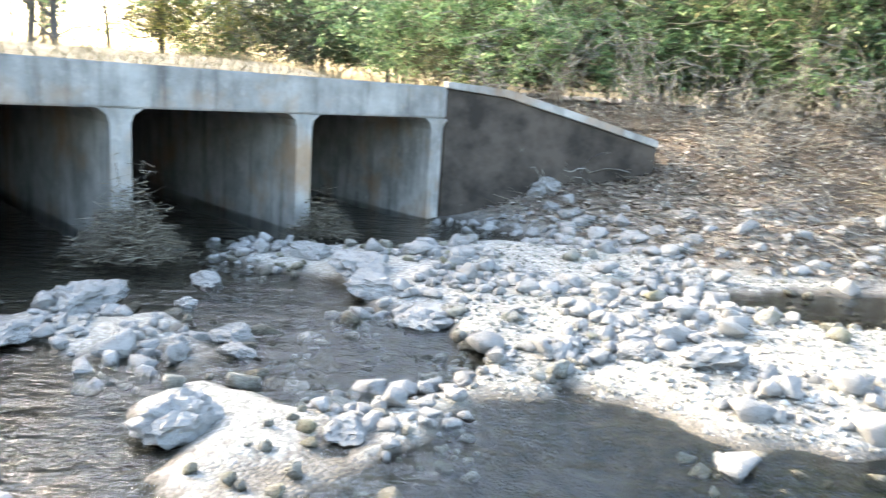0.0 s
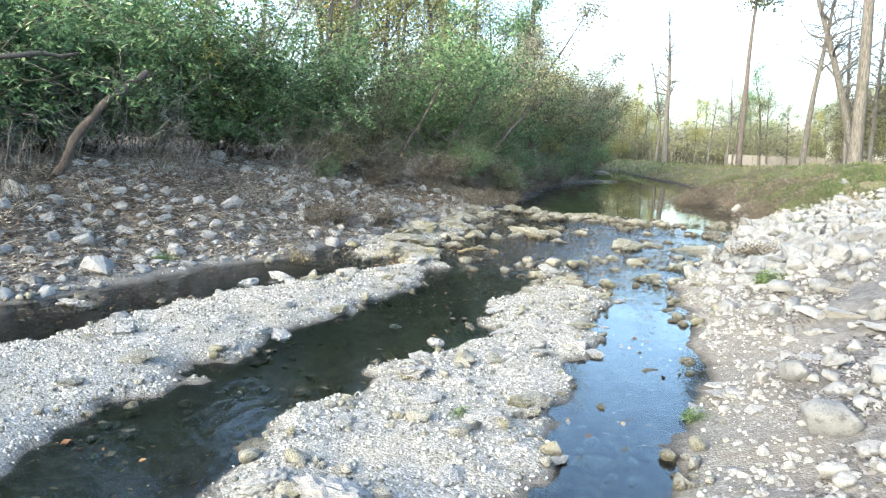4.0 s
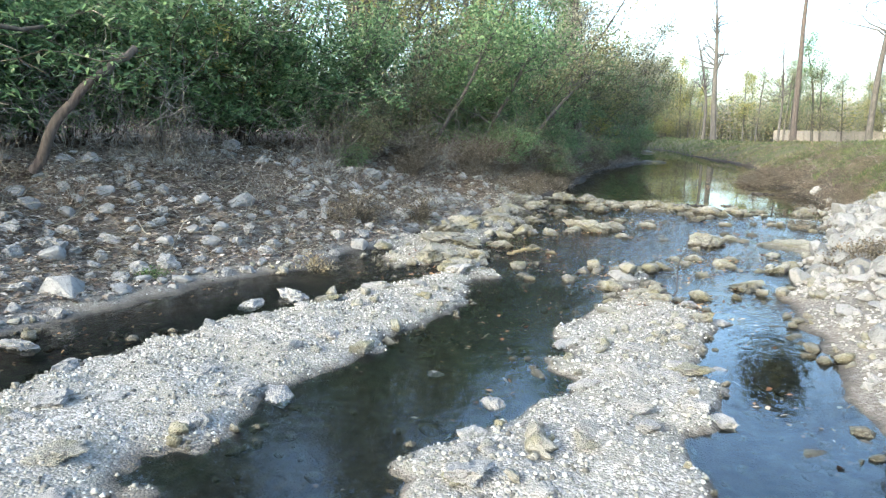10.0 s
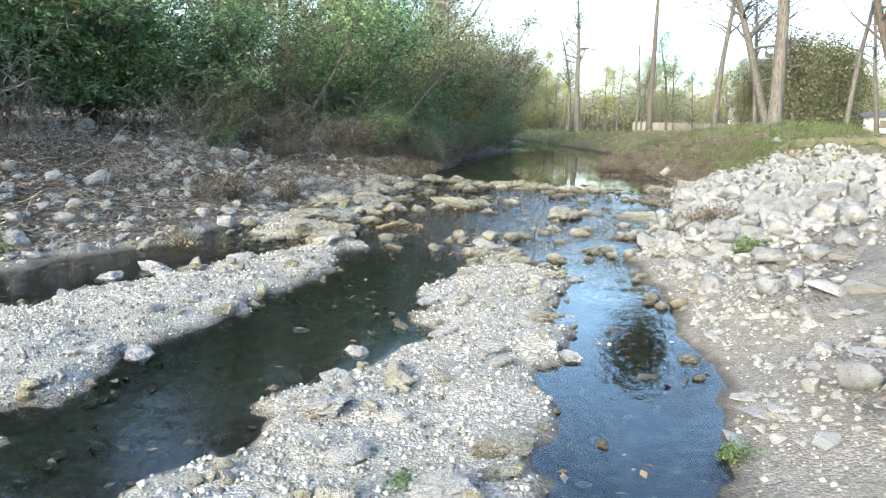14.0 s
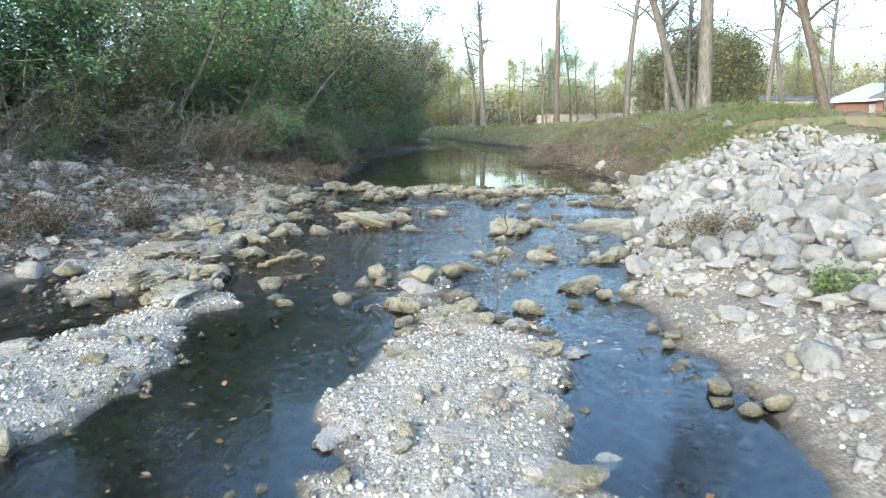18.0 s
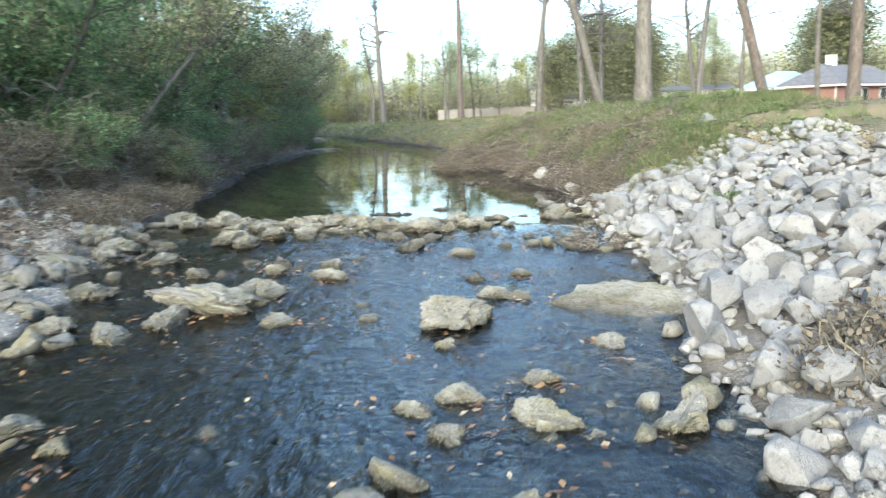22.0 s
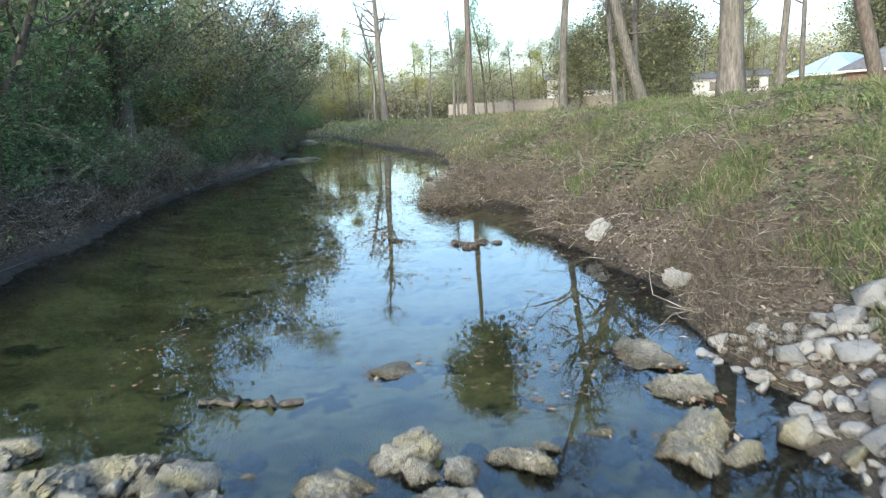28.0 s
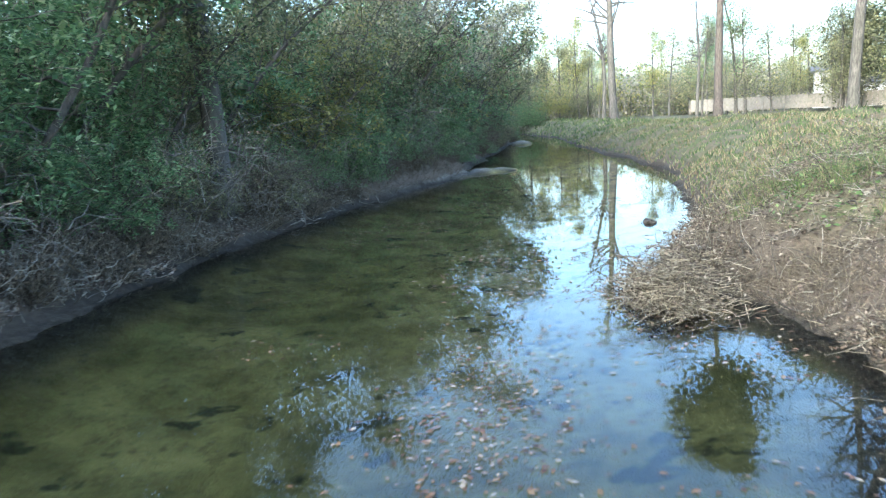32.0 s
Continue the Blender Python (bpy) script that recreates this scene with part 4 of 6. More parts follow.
def build_small_rocks():
    # grey rocks half buried in the leafy bank
    got = throw(6000, lambda: (rng.uniform(3, 29), rng.uniform(3.2, 13)), lambda x, y: float(np.clip(rng.lognormal(-1.85, 0.42), 0.06, 0.34)), 1.0)
    _, m = land(got[:, 0], got[:, 1])
    dense = wav(got[:, 0], got[:, 1], 2.2, 21) + 0.5 * smooth(16, 23, got[:, 0]) + 0.6 * smooth(2.2, 0.5, m["d"]) - 0.6 * smooth(1.6, 2.6, m["d"]) * smooth(12, 9, got[:, 0]) + 0.25 * smooth(9, 12, got[:, 0])
    got = got[(m["side"] > 0) & (m["d"] > 0.1) & (m["d"] < 5.6) & (dense > -0.02)]
    got = got[rng.permutation(len(got))]
    z, _ = land(got[:, 0], got[:, 1])
    for (x, y, r), zz in list(zip(got, z))[:300]:
        s = 2 * r * rng.uniform(0.85, 1.2, 3)
        stone("bank_rock", BANK_M[int(rng.integers(8))], x, y, zz + r * 0.06, s, "grey limestone rock half sunk in leaf litter", "bank rocks", lean=25)
    if len(got) > 300:
        bake_stones("bank_rubble", RIP_M, got[300:], BANKROCK, "grey limestone rubble half sunk in the leafy bank", "rubble", sink=0.42)
    x, y, z = scatter(15000, lambda m, x, y, z: (m["side"] < 0) & (m["d"] > 0.25) & (m["d"] < 5.2) & (m["ax"] < 19.5) & (wav(x, y, 0.8, 37) + 0.4 * wav(x, y, 0.3, 38) > -0.25), 2.5, 21, -9.5, -1.2)
    bake_stones("slope_stones", SCREE_M, np.stack([x, y, np.clip(rng.lognormal(-3.55, 0.55, len(x)), 0.012, 0.13)], -1), BANKROCK, "small angular grey stones bedded in the slope", "stones", sink=0.3)
    # rubble by the culvert and along the water's edges
    def edge(m, x, y, z):
        w = water_z(m["ax"])
        return (m["d"] < 1.2) & (m["ax"] < 29) & (np.abs(z - w) < 0.09 + 0.10 * rng.uniform(size=len(x))) & (wav(x, y, 0.8, 31) > 0.12)

    x, y, z = scatter(9000, edge, -2, 29, -5, 10)
    bake_stones("edge_cobbles", RIP_M, np.stack([x, y, np.clip(rng.lognormal(-3.0, 0.45, len(x)), 0.02, 0.13)], -1), WETROCK, "tan cobbles along the water's edge", "cobbles")
    x, y, z = scatter(5500, lambda m, x, y, z: (m["d"] < 1.0) & (z > LOW - 0.1) & (wav(x, y, 0.7, 33) > -0.1 + 0.6 * smooth(4.6, 3.6, y)), -3, 4.5, 2.5, 10.5)
    bake_stones("culvert_rubble", RIP_M, np.stack([x, y, np.clip(rng.lognormal(-3.05, 0.5, len(x)), 0.025, 0.15)], -1), BANKROCK, "pale rubble heaped before the culvert", "rubble")
    x, y, z = scatter(1500, lambda m, x, y, z: (m["d"] < 0.4) & (m["ax"] > 25.2) & (m["ax"] < 27.6) & (wav(x, y, 0.7, 35) > -0.2), 24, 30, -5, 4)
    bake_stones("weir_cobbles", RIP_M, np.stack([x, y, np.clip(rng.lognormal(-2.5, 0.45, len(x)), 0.03, 0.2)], -1), WETROCK, "tan cobbles packed into the low weir", "cobbles")
    r2 = np.random.default_rng(77)
    line = np.array([(28.6, 3.3), (27.8, 1.2), (26.9, -0.4), (26.3, -1.9), (26.6, -3.2)])
    for k in range(60):
        t = r2.uniform(0, 4)
        x, y = (np.interp(t, range(5), line[:, i]) + r2.normal(0, 0.28) for i in (0, 1))
        w = float(np.clip(r2.lognormal(-1.2, 0.42), 0.18, 0.55))
        stone("creek_rock", CREEK_M[int(r2.integers(9))], x, y, 0.0 + w * 0.06, (w, w * r2.uniform(0.7, 0.95), w * r2.uniform(0.45, 0.65)), "mossy tan rock of the low weir across the creek", "weir rocks", lean=14)
    x, y, z = scatter(900, lambda m, x, y, z: (m["d"] < -0.2) & ((y > -0.3) | (rng.uniform(size=len(x)) < 0.5)) & (m["ax"] > 15.5) & (m["ax"] < 26.5) & (wav(x, y, 1.1, 36) > 0.1), 15, 27, -4.5, 5)
    bake_stones("riffle_cobbles", RIP_M, np.stack([x, y, np.clip(rng.lognormal(-2.2, 0.4, len(x)), 0.05, 0.2)], -1), WETROCK, "wet tan cobbles breaking the riffle", "cobbles", sink=-0.3)
    # gravel

    def gravelly(m, x, y, z):
        return (m["gravel"] > rng.uniform(0.38, 0.95, len(x))) & (m["ax"] < 28) & (z > water_z(m["ax"]) - 0.02)

    x, y, z = scatter(210000, gravelly, 1.5, 27, -6, 8.5)
    sz = np.clip(rng.lognormal(-4.05, 0.5, len(x)), 0.009, 0.055)
    octa = np.array([(0.5, 0, 0), (-0.5, 0, 0), (0, 0.5, 0), (0, -0.5, 0), (0, 0, 0.4), (0, 0, -0.4)]) + rng.uniform(-0.1, 0.1, (6, 3))
    of = [(0, 2, 4), (2, 1, 4), (1, 3, 4), (3, 0, 4), (2, 0, 5), (1, 2, 5), (3, 1, 5), (0, 3, 5)]
    V, F = bake(octa, of, frames_of(len(x), 0.6), sz * 1.3, np.stack([x, y, z + sz * 0.15], -1))
    tagged(new("gravel", mesh_np("gravel", V, F, PEBBLE)), "pale crushed gravel on the bars and bank", "gravel", kind="stuff")


build_small_rocks()
for me_left in [m for m in bpy.data.meshes if m.users == 0]:
    bpy.data.meshes.remove(me_left)


# ---- plants ----
def limb(pts, radii, sides=7):
    """A tapering bent limb through the points, as arrays of quads."""
    P = np.array(pts, float)
    V, F = [], []
    for i, p in enumerate(P):
        d = P[min(i + 1, len(P) - 1)] - P[max(i - 1, 0)]
        d /= np.linalg.norm(d) + 1e-9
        a = np.cross(d, (0.3, 0.9, 0.1))
        a /= np.linalg.norm(a) + 1e-9
        b = np.cross(d, a)
        for k in range(sides):
            t = 2 * math.pi * k / sides
            V.append(p + radii[i] * (math.cos(t) * a + math.sin(t) * b))
    for i in range(len(P) - 1):
        for k in range(sides):
            q = (k + 1) % sides
            F.append((i * sides + k, i * sides + q, (i + 1) * sides + q, (i + 1) * sides + k))
    return np.array(V), np.array(F)


def wander(r, start, direction, length, steps, bend=0.25, lift=0.0):
    p, d, out = np.array(start, float), np.array(direction, float), []
    d /= np.linalg.norm(d)
    out.append(p.copy())
    for _ in range(steps):
        d = d + r.normal(0, bend / math.sqrt(steps) * 2, 3) + np.array((0, 0, lift / steps))
        d /= np.linalg.norm(d)
        p = p + d * length / steps
        out.append(p.copy())
    return np.array(out)


def skeleton_tree(r, high, thick, lean=(0, 0), limbs=8, first=0.45, reach=0.3, twigs=5, bend=0.05):
    """Trunk and limbs of a bare tree; returns arrays of the trunk, the limbs and the twig tips."""
    trunk = wander(r, (0, 0, -0.3), (lean[0], lean[1], 1), high, 12, bend, 0.0)
    rad = thick / 2 * np.interp(np.linspace(0, 1, 13), [0, 0.06, 0.5, 1], [1.35, 1.0, 0.72, 0.12])
    body, tips, thin = [], [], []
    for _ in range(limbs):
        f = r.uniform(first, 0.98)
        i = min(int(f * 12), 11)
        s = trunk[i] + (trunk[i + 1] - trunk[i]) * (f * 12 - i)
        a = r.uniform(0, 2 * math.pi)
        L = high * reach * r.uniform(0.5, 1.2) * (1.25 - f)
        q = wander(r, s, (math.cos(a), math.sin(a), r.uniform(0.3, 1.0)), L, 6, 0.35, 0.35)
        body.append(limb(q, np.linspace(rad[i] * 0.42, 0.008, 7), 5))
        for _ in range(twigs):
            j = int(r.integers(2, 6))
            w = wander(r, q[j], (*r.normal(0, 1, 2), r.uniform(0, 0.9)), L * r.uniform(0.2, 0.5), 3, 0.4, 0.2)
            for u, v in zip(w, w[1:]):
                thin.append((u, v))
            tips += [w[-1], w[-2]]
        tips += [q[-1], q[-2]]
    T = limb(trunk, rad, 9)
    return T, body, thin, np.array(tips)


def leaves_at(r, centres, each, spread, size, mat, name="crown", droop=math.pi):
    n = len(centres) * each
    P = np.repeat(centres, each, 0) + r.normal(0, 1, (n, 3)) * spread
    V, F = bake(LEAF_V, LEAF_F, frames_of(n, droop), r.uniform(0.6, 1.35, n) * size, P)
    return mesh_np(name, V, F, mat)


def tree_thing(seed, high, thick, lean=(0, 0), limbs=8, first=0.45, reach=0.3, twigs=5, bark=None, leaf=None, each=0, spread=0.5, size=0.16, label="", category="tree", group="", bend=0.05):
    r = np.random.default_rng(seed)
    T, body, thin, tips = skeleton_tree(r, high, thick, lean, limbs, first, reach, twigs, bend)
    base = tagged(new("tree"), label, category, group)
    me = mesh_np("trunk", *T, bark or BARK)
    me.polygons.foreach_set("use_smooth", np.ones(len(me.polygons), bool))
    part("trunk", me, None, base)
    if thin:
        a, b = np.array([u for u, _ in thin]), np.array([v for _, v in thin])
        body.append(rods(a, b, 0.018 * high / 12, 0.008 * high / 12))
    part("limbwork", mesh_np("limbwork", *join(*body), bark or BARK), None, base)
    if leaf and each:
        part("crown", leaves_at(r, tips, each, spread, size, leaf), None, base)
    return base


SPRIG_V, SPRIG_F = [(0, -0.5, 0), (0.17, -0.05, 0.05), (0, 0.5, -0.03), (-0.17, -0.05, 0.05)], [(0, 1, 2, 3)]


def sprays(r, tips, count, wide, high, size, mat):
    """Leaves set along short drooping sprigs, with gaps between the sprigs."""
    n, each = count // 14, 14
    P = tips[r.integers(0, len(tips), n)] + r.normal(0, 0.07, (n, 3)) * wide
    P = P[P[:, 2] > 0.12 * high]
    n = len(P)
    a = np.arctan2(P[:, 1], P[:, 0]) + r.normal(0, 0.9, n)
    D = np.stack([np.cos(a), np.sin(a), r.uniform(-0.5, 0.5, n)], -1)
    L = r.uniform(0.25, 0.7, n) * wide * 0.16
    t = np.linspace(0.05, 1, each)
    pts = P[:, None] + D[:, None] * (t[None, :, None] * L[:, None, None])
    pts[..., 2] -= 0.45 * L[:, None] * t[None] ** 2
    pts += r.normal(0, 0.018, pts.shape) * wide
    pts = pts.reshape(-1, 3)
    V, F = bake(SPRIG_V, SPRIG_F, frames_of(len(pts), 1.1), r.uniform(0.6, 1.4, len(pts)) * size, pts)
    return mesh_np("foliage", V, F, mat)


def thicket_thing(seed, wide, high, leaf, count, size, stems=14, label="", category="shrub", group="", hollow=0.35):
    """A shrub of many stems with a ragged mass of leaves in clumps."""
    r = np.random.default_rng(seed)
    base = tagged(new("shrub"), label, category, group)
    P, Q, tips = [], [], []
    for _ in range(stems):
        a, s = r.uniform(0, 2 * math.pi), r.uniform(0.05, 0.5) * wide
        q = wander(r, (0.35 * s * math.cos(a), 0.35 * s * math.sin(a), -0.1), (math.cos(a) * 0.35, math.sin(a) * 0.35, 1.0), high * r.uniform(0.6, 1.0), 7, 0.3)
        P += list(q[:-1])
        Q += list(q[1:])
        tips += list(q[3:])
        for _ in range(5):
            j = int(r.integers(2, 7))
            w = wander(r, q[j], (*r.normal(0, 1, 2), r.uniform(-0.2, 0.7)), wide * r.uniform(0.2, 0.5), 4, 0.4, -0.4)
            P += list(w[:-1])
            Q += list(w[1:])
            tips += list(w[1:])
    V, F = rods(P, Q, 0.012, 0.009)
    part("brushwood", mesh_np("brushwood", V, F, TWIG), None, base)
    tips = np.array(tips)
    part("foliage", sprays(r, tips, count, wide, high, size, leaf), None, base)
    return base


def put(ob, places):
    """First place moves the thing, the rest are copies."""
    for k, (x, y, turn, s) in enumerate(places):
        m = pose(x, y, height(x, y) - 0.05, 0, 0, turn) @ Matrix.Scale(s, 4)
        if k == 0:
            ob.matrix_world = m
        else:
            c = copy_thing(ob, m)
            c.matrix_world = m


def edge_left(x):
    """The thicket's front along the left bank."""
    return float(np.interp(x, [-6, 4, 10, 20, 24, 28, 32, 40, 50, 62, 77, 100, 130], [19, 15.5, 12.8, 11.3, 8.8, 6.2, 4.8, 4.4, 3.9, 2.4, 2.1, 2.6, 11]))


def build_thicket():
    r = np.random.default_rng(5)
    kinds = [
        thicket_thing(301, 3.4, 4.4, GREEN, 15000, 0.125, 18, "dense dark green evergreen shrub on the creek bank", "shrub", "bank thicket"),
        thicket_thing(302, 3.0, 3.6, GREEN, 13000, 0.115, 18, "dense dark green evergreen shrub on the creek bank", "shrub", "bank thicket"),
        thicket_thing(303, 3.2, 4.2, OLIVE, 9000, 0.11, 26, "olive green shrub with thinning leaves on the creek bank", "shrub", "bank thicket"),
        thicket_thing(304, 2.6, 2.6, BRUSH, 2600, 0.08, 60, "grey brown leafless brush on the creek bank", "brush", "bank thicket"),
        thicket_thing(305, 3.6, 5.4, GOLD, 9500, 0.12, 18, "yellow green shrub among the bank thicket", "shrub", "bank thicket"),
    ]
    spots = [[] for _ in kinds]
    x = 1.0
    while x < 110:
        y0 = edge_left(x)
        step = float(np.interp(x, [-8, 30, 110], [1.7, 1.9, 4.5]))
        big = float(np.interp(x, [0, 40, 110], [1.0, 1.05, 1.5]))
        p = [0.6, 0.32, 0.08, 0.0, 0.0] if 10 < x < 23 else ([0.4, 0.3, 0.15, 0.15, 0.0] if x < 45 else [0.12, 0.13, 0.4, 0.15, 0.2])
        if x < 9:
            p = [0.4, 0.3, 0.3, 0.0, 0.0]
        if 4 < x < 24:
            big *= 1.2
            for back in (4.8,):
                spots[int(r.choice((0, 0, 1, 2)))].append((x + r.uniform(-0.8, 0.8), y0 + back + r.uniform(0, 1.5), r.uniform(0, 360), big * (0.75 if x < 3 else r.uniform(1.1, 1.45))))
        spots[int(r.choice(5, p=p))].append((x + r.uniform(-0.5, 0.5), y0 + 1.2 + r.uniform(-0.5, 1.5), r.uniform(0, 360), big * r.uniform(0.55, 1.15)))
        spots[int(r.choice(5, p=[0.35, 0.2, 0.3, 0.05, 0.10]))].append((x + r.uniform(-0.8, 0.8), y0 + 3.2 + r.uniform(-0.3, 2.0), r.uniform(0, 360), big * r.uniform(0.85, 1.55)))
        if x > 24:
            spots[int(r.choice((0, 1, 2, 3)))].append((x + r.uniform(-0.9, 0.9), y0 - 0.2 + r.uniform(-0.5, 0.4), r.uniform(0, 360), r.uniform(0.4, 0.65)))
            spots[int(r.choice((1, 2, 3, 3)))].append((x + r.uniform(-0.9, 0.9), y0 - 0.7 + r.uniform(-0.4, 0.4), r.uniform(0, 360), r.uniform(0.25, 0.45)))
        if x > 26 and r.uniform() < 0.75:
            spots[3].append((x + r.uniform(-0.6, 0.6), y0 - 0.5 + r.uniform(-0.3, 0.4), r.uniform(0, 360), r.uniform(0.45, 0.7)))
        x += step
    for a, b in ((116, 5), (119, 1.5), (121, 4), (124, -1), (127, 2), (131, -3), (134, 1), (138, -5), (129, 6)):
        spots[int(r.choice((2, 2, 4, 0)))].append((a, b, r.uniform(0, 360), r.uniform(0.8, 1.3)))
    # tall shrubs beyond the road
    for k in range(7):
        a, d = math.radians(r.uniform(90, 108)), r.uniform(27, 38)
        spots[int(r.choice((0, 2, 2, 4)))].append((1 + d * math.cos(a), d * math.sin(a), r.uniform(0, 360), r.uniform(1.1, 1.9)))
    for ob, s in zip(kinds, spots):
        put(ob, s)


build_thicket()


def build_woods():
    r = np.random.default_rng(9)
    tall = [tree_thing(401, 15, 0.36, limbs=20, first=0.14, reach=0.34, twigs=7, leaf=OLIVE, each=18, spread=0.5, size=0.19, label="tall tree with thin olive autumn leaves behind the thicket", group="woodland trees"),
            tree_thing(402, 14, 0.30, limbs=20, first=0.14, reach=0.36, twigs=7, leaf=GOLD, each=15, spread=0.5, size=0.19, label="tall tree with yellow green autumn leaves behind the thicket", group="woodland trees"),
            tree_thing(403, 16, 0.42, limbs=19, first=0.16, reach=0.32, twigs=6, leaf=GREEN, each=22, spread=0.5, size=0.19, label="tall evergreen tree behind the thicket", group="woodland trees"),
            tree_thing(404, 13, 0.28, limbs=14, first=0.3, reach=0.34, twigs=9, label="tall bare grey tree behind the thicket", group="woodland trees")]
    spots = [[] for _ in tall]
    x = 3.0
    while x < 125:
        y0 = edge_left(x)
        for back in (6.0, 12):
            if x < 5 and (back > 6 or x < -3):
                continue
            k = int(r.choice(4, p=[0.36, 0.32, 0.10, 0.22]))
            spots[k].append((x + r.uniform(-1.5, 1.5), y0 + back + r.uniform(-1, 1.5), r.uniform(0, 360), r.uniform(0.75, 1.1)))
        x += float(np.interp(x, [0, 40, 125], [3.4, 4.5, 8]))
    spots = [[(a, b, c, s * (0.55 if a < 9 else 1.0)) for a, b, c, s in row] for row in spots]
    # beyond the road
    for k in range(15):
        a = math.radians(r.uniform(90, 133))
        d = r.uniform(28, 46)
        spots[int(r.choice((0, 0, 2, 3)))].append((1 + d * math.cos(a), d * math.sin(a), r.uniform(0, 360), r.uniform(0.5, 0.7)))
    for a, b, c in ((112, 8, 0), (118, 6, 2), (122, 1.5, 0), (126, 5, 1), (128, -2, 0), (133, 0, 1), (135, 4, 2), (140, -4, 0), (124, 9, 0), (146, 1, 1)):
        spots[c].append((a, b, r.uniform(0, 360), r.uniform(0.6, 0.85)))
    # the far side of the lawn and the creek's bend
    for k in range(120):
        a, d = math.radians(r.uniform(-62, 8)), r.uniform(100, 180)
        spots[int(r.choice(4, p=[0.5, 0.42, 0.08, 0.0]))].append((25 + d * math.cos(a), -5 + d * math.sin(a), r.uniform(0, 360), r.uniform(0.6, 1.05)))
    for ob, s in zip(tall, spots):
        put(ob, s)


def build_overhang():
    """Small trees that lean out from the wooded bank over the water."""
    r = np.random.default_rng(19)
    kinds = [tree_thing(451, 7.5, 0.16, (0.05, -0.5), 14, 0.25, 0.42, 8, leaf=OLIVE, each=13, spread=0.30, size=0.13, label="slender olive tree leaning out over the creek", group="leaning bank trees", bend=0.12),
             tree_thing(452, 8.5, 0.18, (-0.1, -0.38), 14, 0.3, 0.42, 9, leaf=GREYLEAF, each=8, spread=0.33, size=0.125, label="thin pale tree with few leaves leaning out over the creek", group="leaning bank trees", bend=0.12),
             tree_thing(453, 6.5, 0.14, (0.1, -0.45), 14, 0.2, 0.45, 8, leaf=GREEN, each=16, spread=0.28, size=0.125, label="slender green tree leaning out over the creek", group="leaning bank trees", bend=0.12)]
    spots = [[], [], []]
    x = 23.5
    while x < 95:
        # Past x 42 mostly paler leaves: their own tone plus backlight put into colour.
        spots[int(r.choice(3, p=[0.38, 0.6, 0.02] if x > 42 else [0.3, 0.25, 0.45]))].append((x, edge_left(x) + r.uniform(0.4, 2.5), r.uniform(-35, 35), r.uniform(0.7, 1.25)))
        x += r.uniform(1.3, 3.2)
    for ob, s in zip(kinds, spots):
        put(ob, s)


GREYLEAF = island_material("pale_grey_leaves", ((0, (0.16, 0.16, 0.11)), (0.5, (0.28, 0.27, 0.19)), (1, (0.42, 0.39, 0.29))), 0.7, 0.3)
build_woods()
build_overhang()


def bare_shrub(seed, wide, high, stems, label):
    r = np.random.default_rng(seed)
    base = tagged(new("bare_shrub"), label, "shrub", "bare shrubs")
    P, Q = [], []
    for _ in range(stems):
        a = r.uniform(0, 2 * math.pi)
        q = wander(r, (0.2 * math.cos(a), 0.2 * math.sin(a), -0.1), (math.cos(a) * r.uniform(0.1, 0.8), math.sin(a) * r.uniform(0.1, 0.8), 1.0), high * r.uniform(0.6, 1.1), 7, 0.35, -0.2)
        P += list(q[:-1])
        Q += list(q[1:])
        for _ in range(5):
            j = int(r.integers(2, 8))
            w = wander(r, q[j], (*r.normal(0, 1, 2), r.uniform(-0.3, 0.8)), wide * r.uniform(0.15, 0.5), 4, 0.5, -0.2)
            P += list(w[:-1])
            Q += list(w[1:])
    part("brushwood", mesh_np("brushwood", *rods(P, Q, 0.010, 0.006), PALETWIG), None, base)
    return base


def build_bare_shrubs():
    r = np.random.default_rng(15)
    kinds = [bare_shrub(811, 1.8, 2.6, 9, "tangle of pale bare stems before the thicket"), bare_shrub(812, 2.4, 3.6, 7, "tall pale bare shrub before the thicket"), bare_shrub(813, 1.4, 1.5, 12, "low tangle of bare grey twigs on the bank")]
    spots = [[], [], []]
    x = 2.0
    while x < 62:
        k = int(r.choice(3, p=[0.4, 0.3, 0.3]))
        spots[k].append((x, edge_left(x) - (0.4 if x < 26 else 0.0) + r.uniform(-0.9, 0.5), r.uniform(0, 360), r.uniform(0.7, 1.15)))
        if x < 26:
            spots[2].append((x + r.uniform(-0.5, 0.5), edge_left(x) - r.uniform(1.2, 4.5), r.uniform(0, 360), r.uniform(0.3, 0.7)))
        elif x < 50:
            spots[2].append((x + r.uniform(-0.5, 0.5), edge_left(x) - r.uniform(0.3, 1.3), r.uniform(0, 360), r.uniform(0.4, 0.9)))
        x += r.uniform(0.45, 1.0)
    for ob, s in zip(kinds, spots):
        put(ob, s)


build_bare_shrubs()


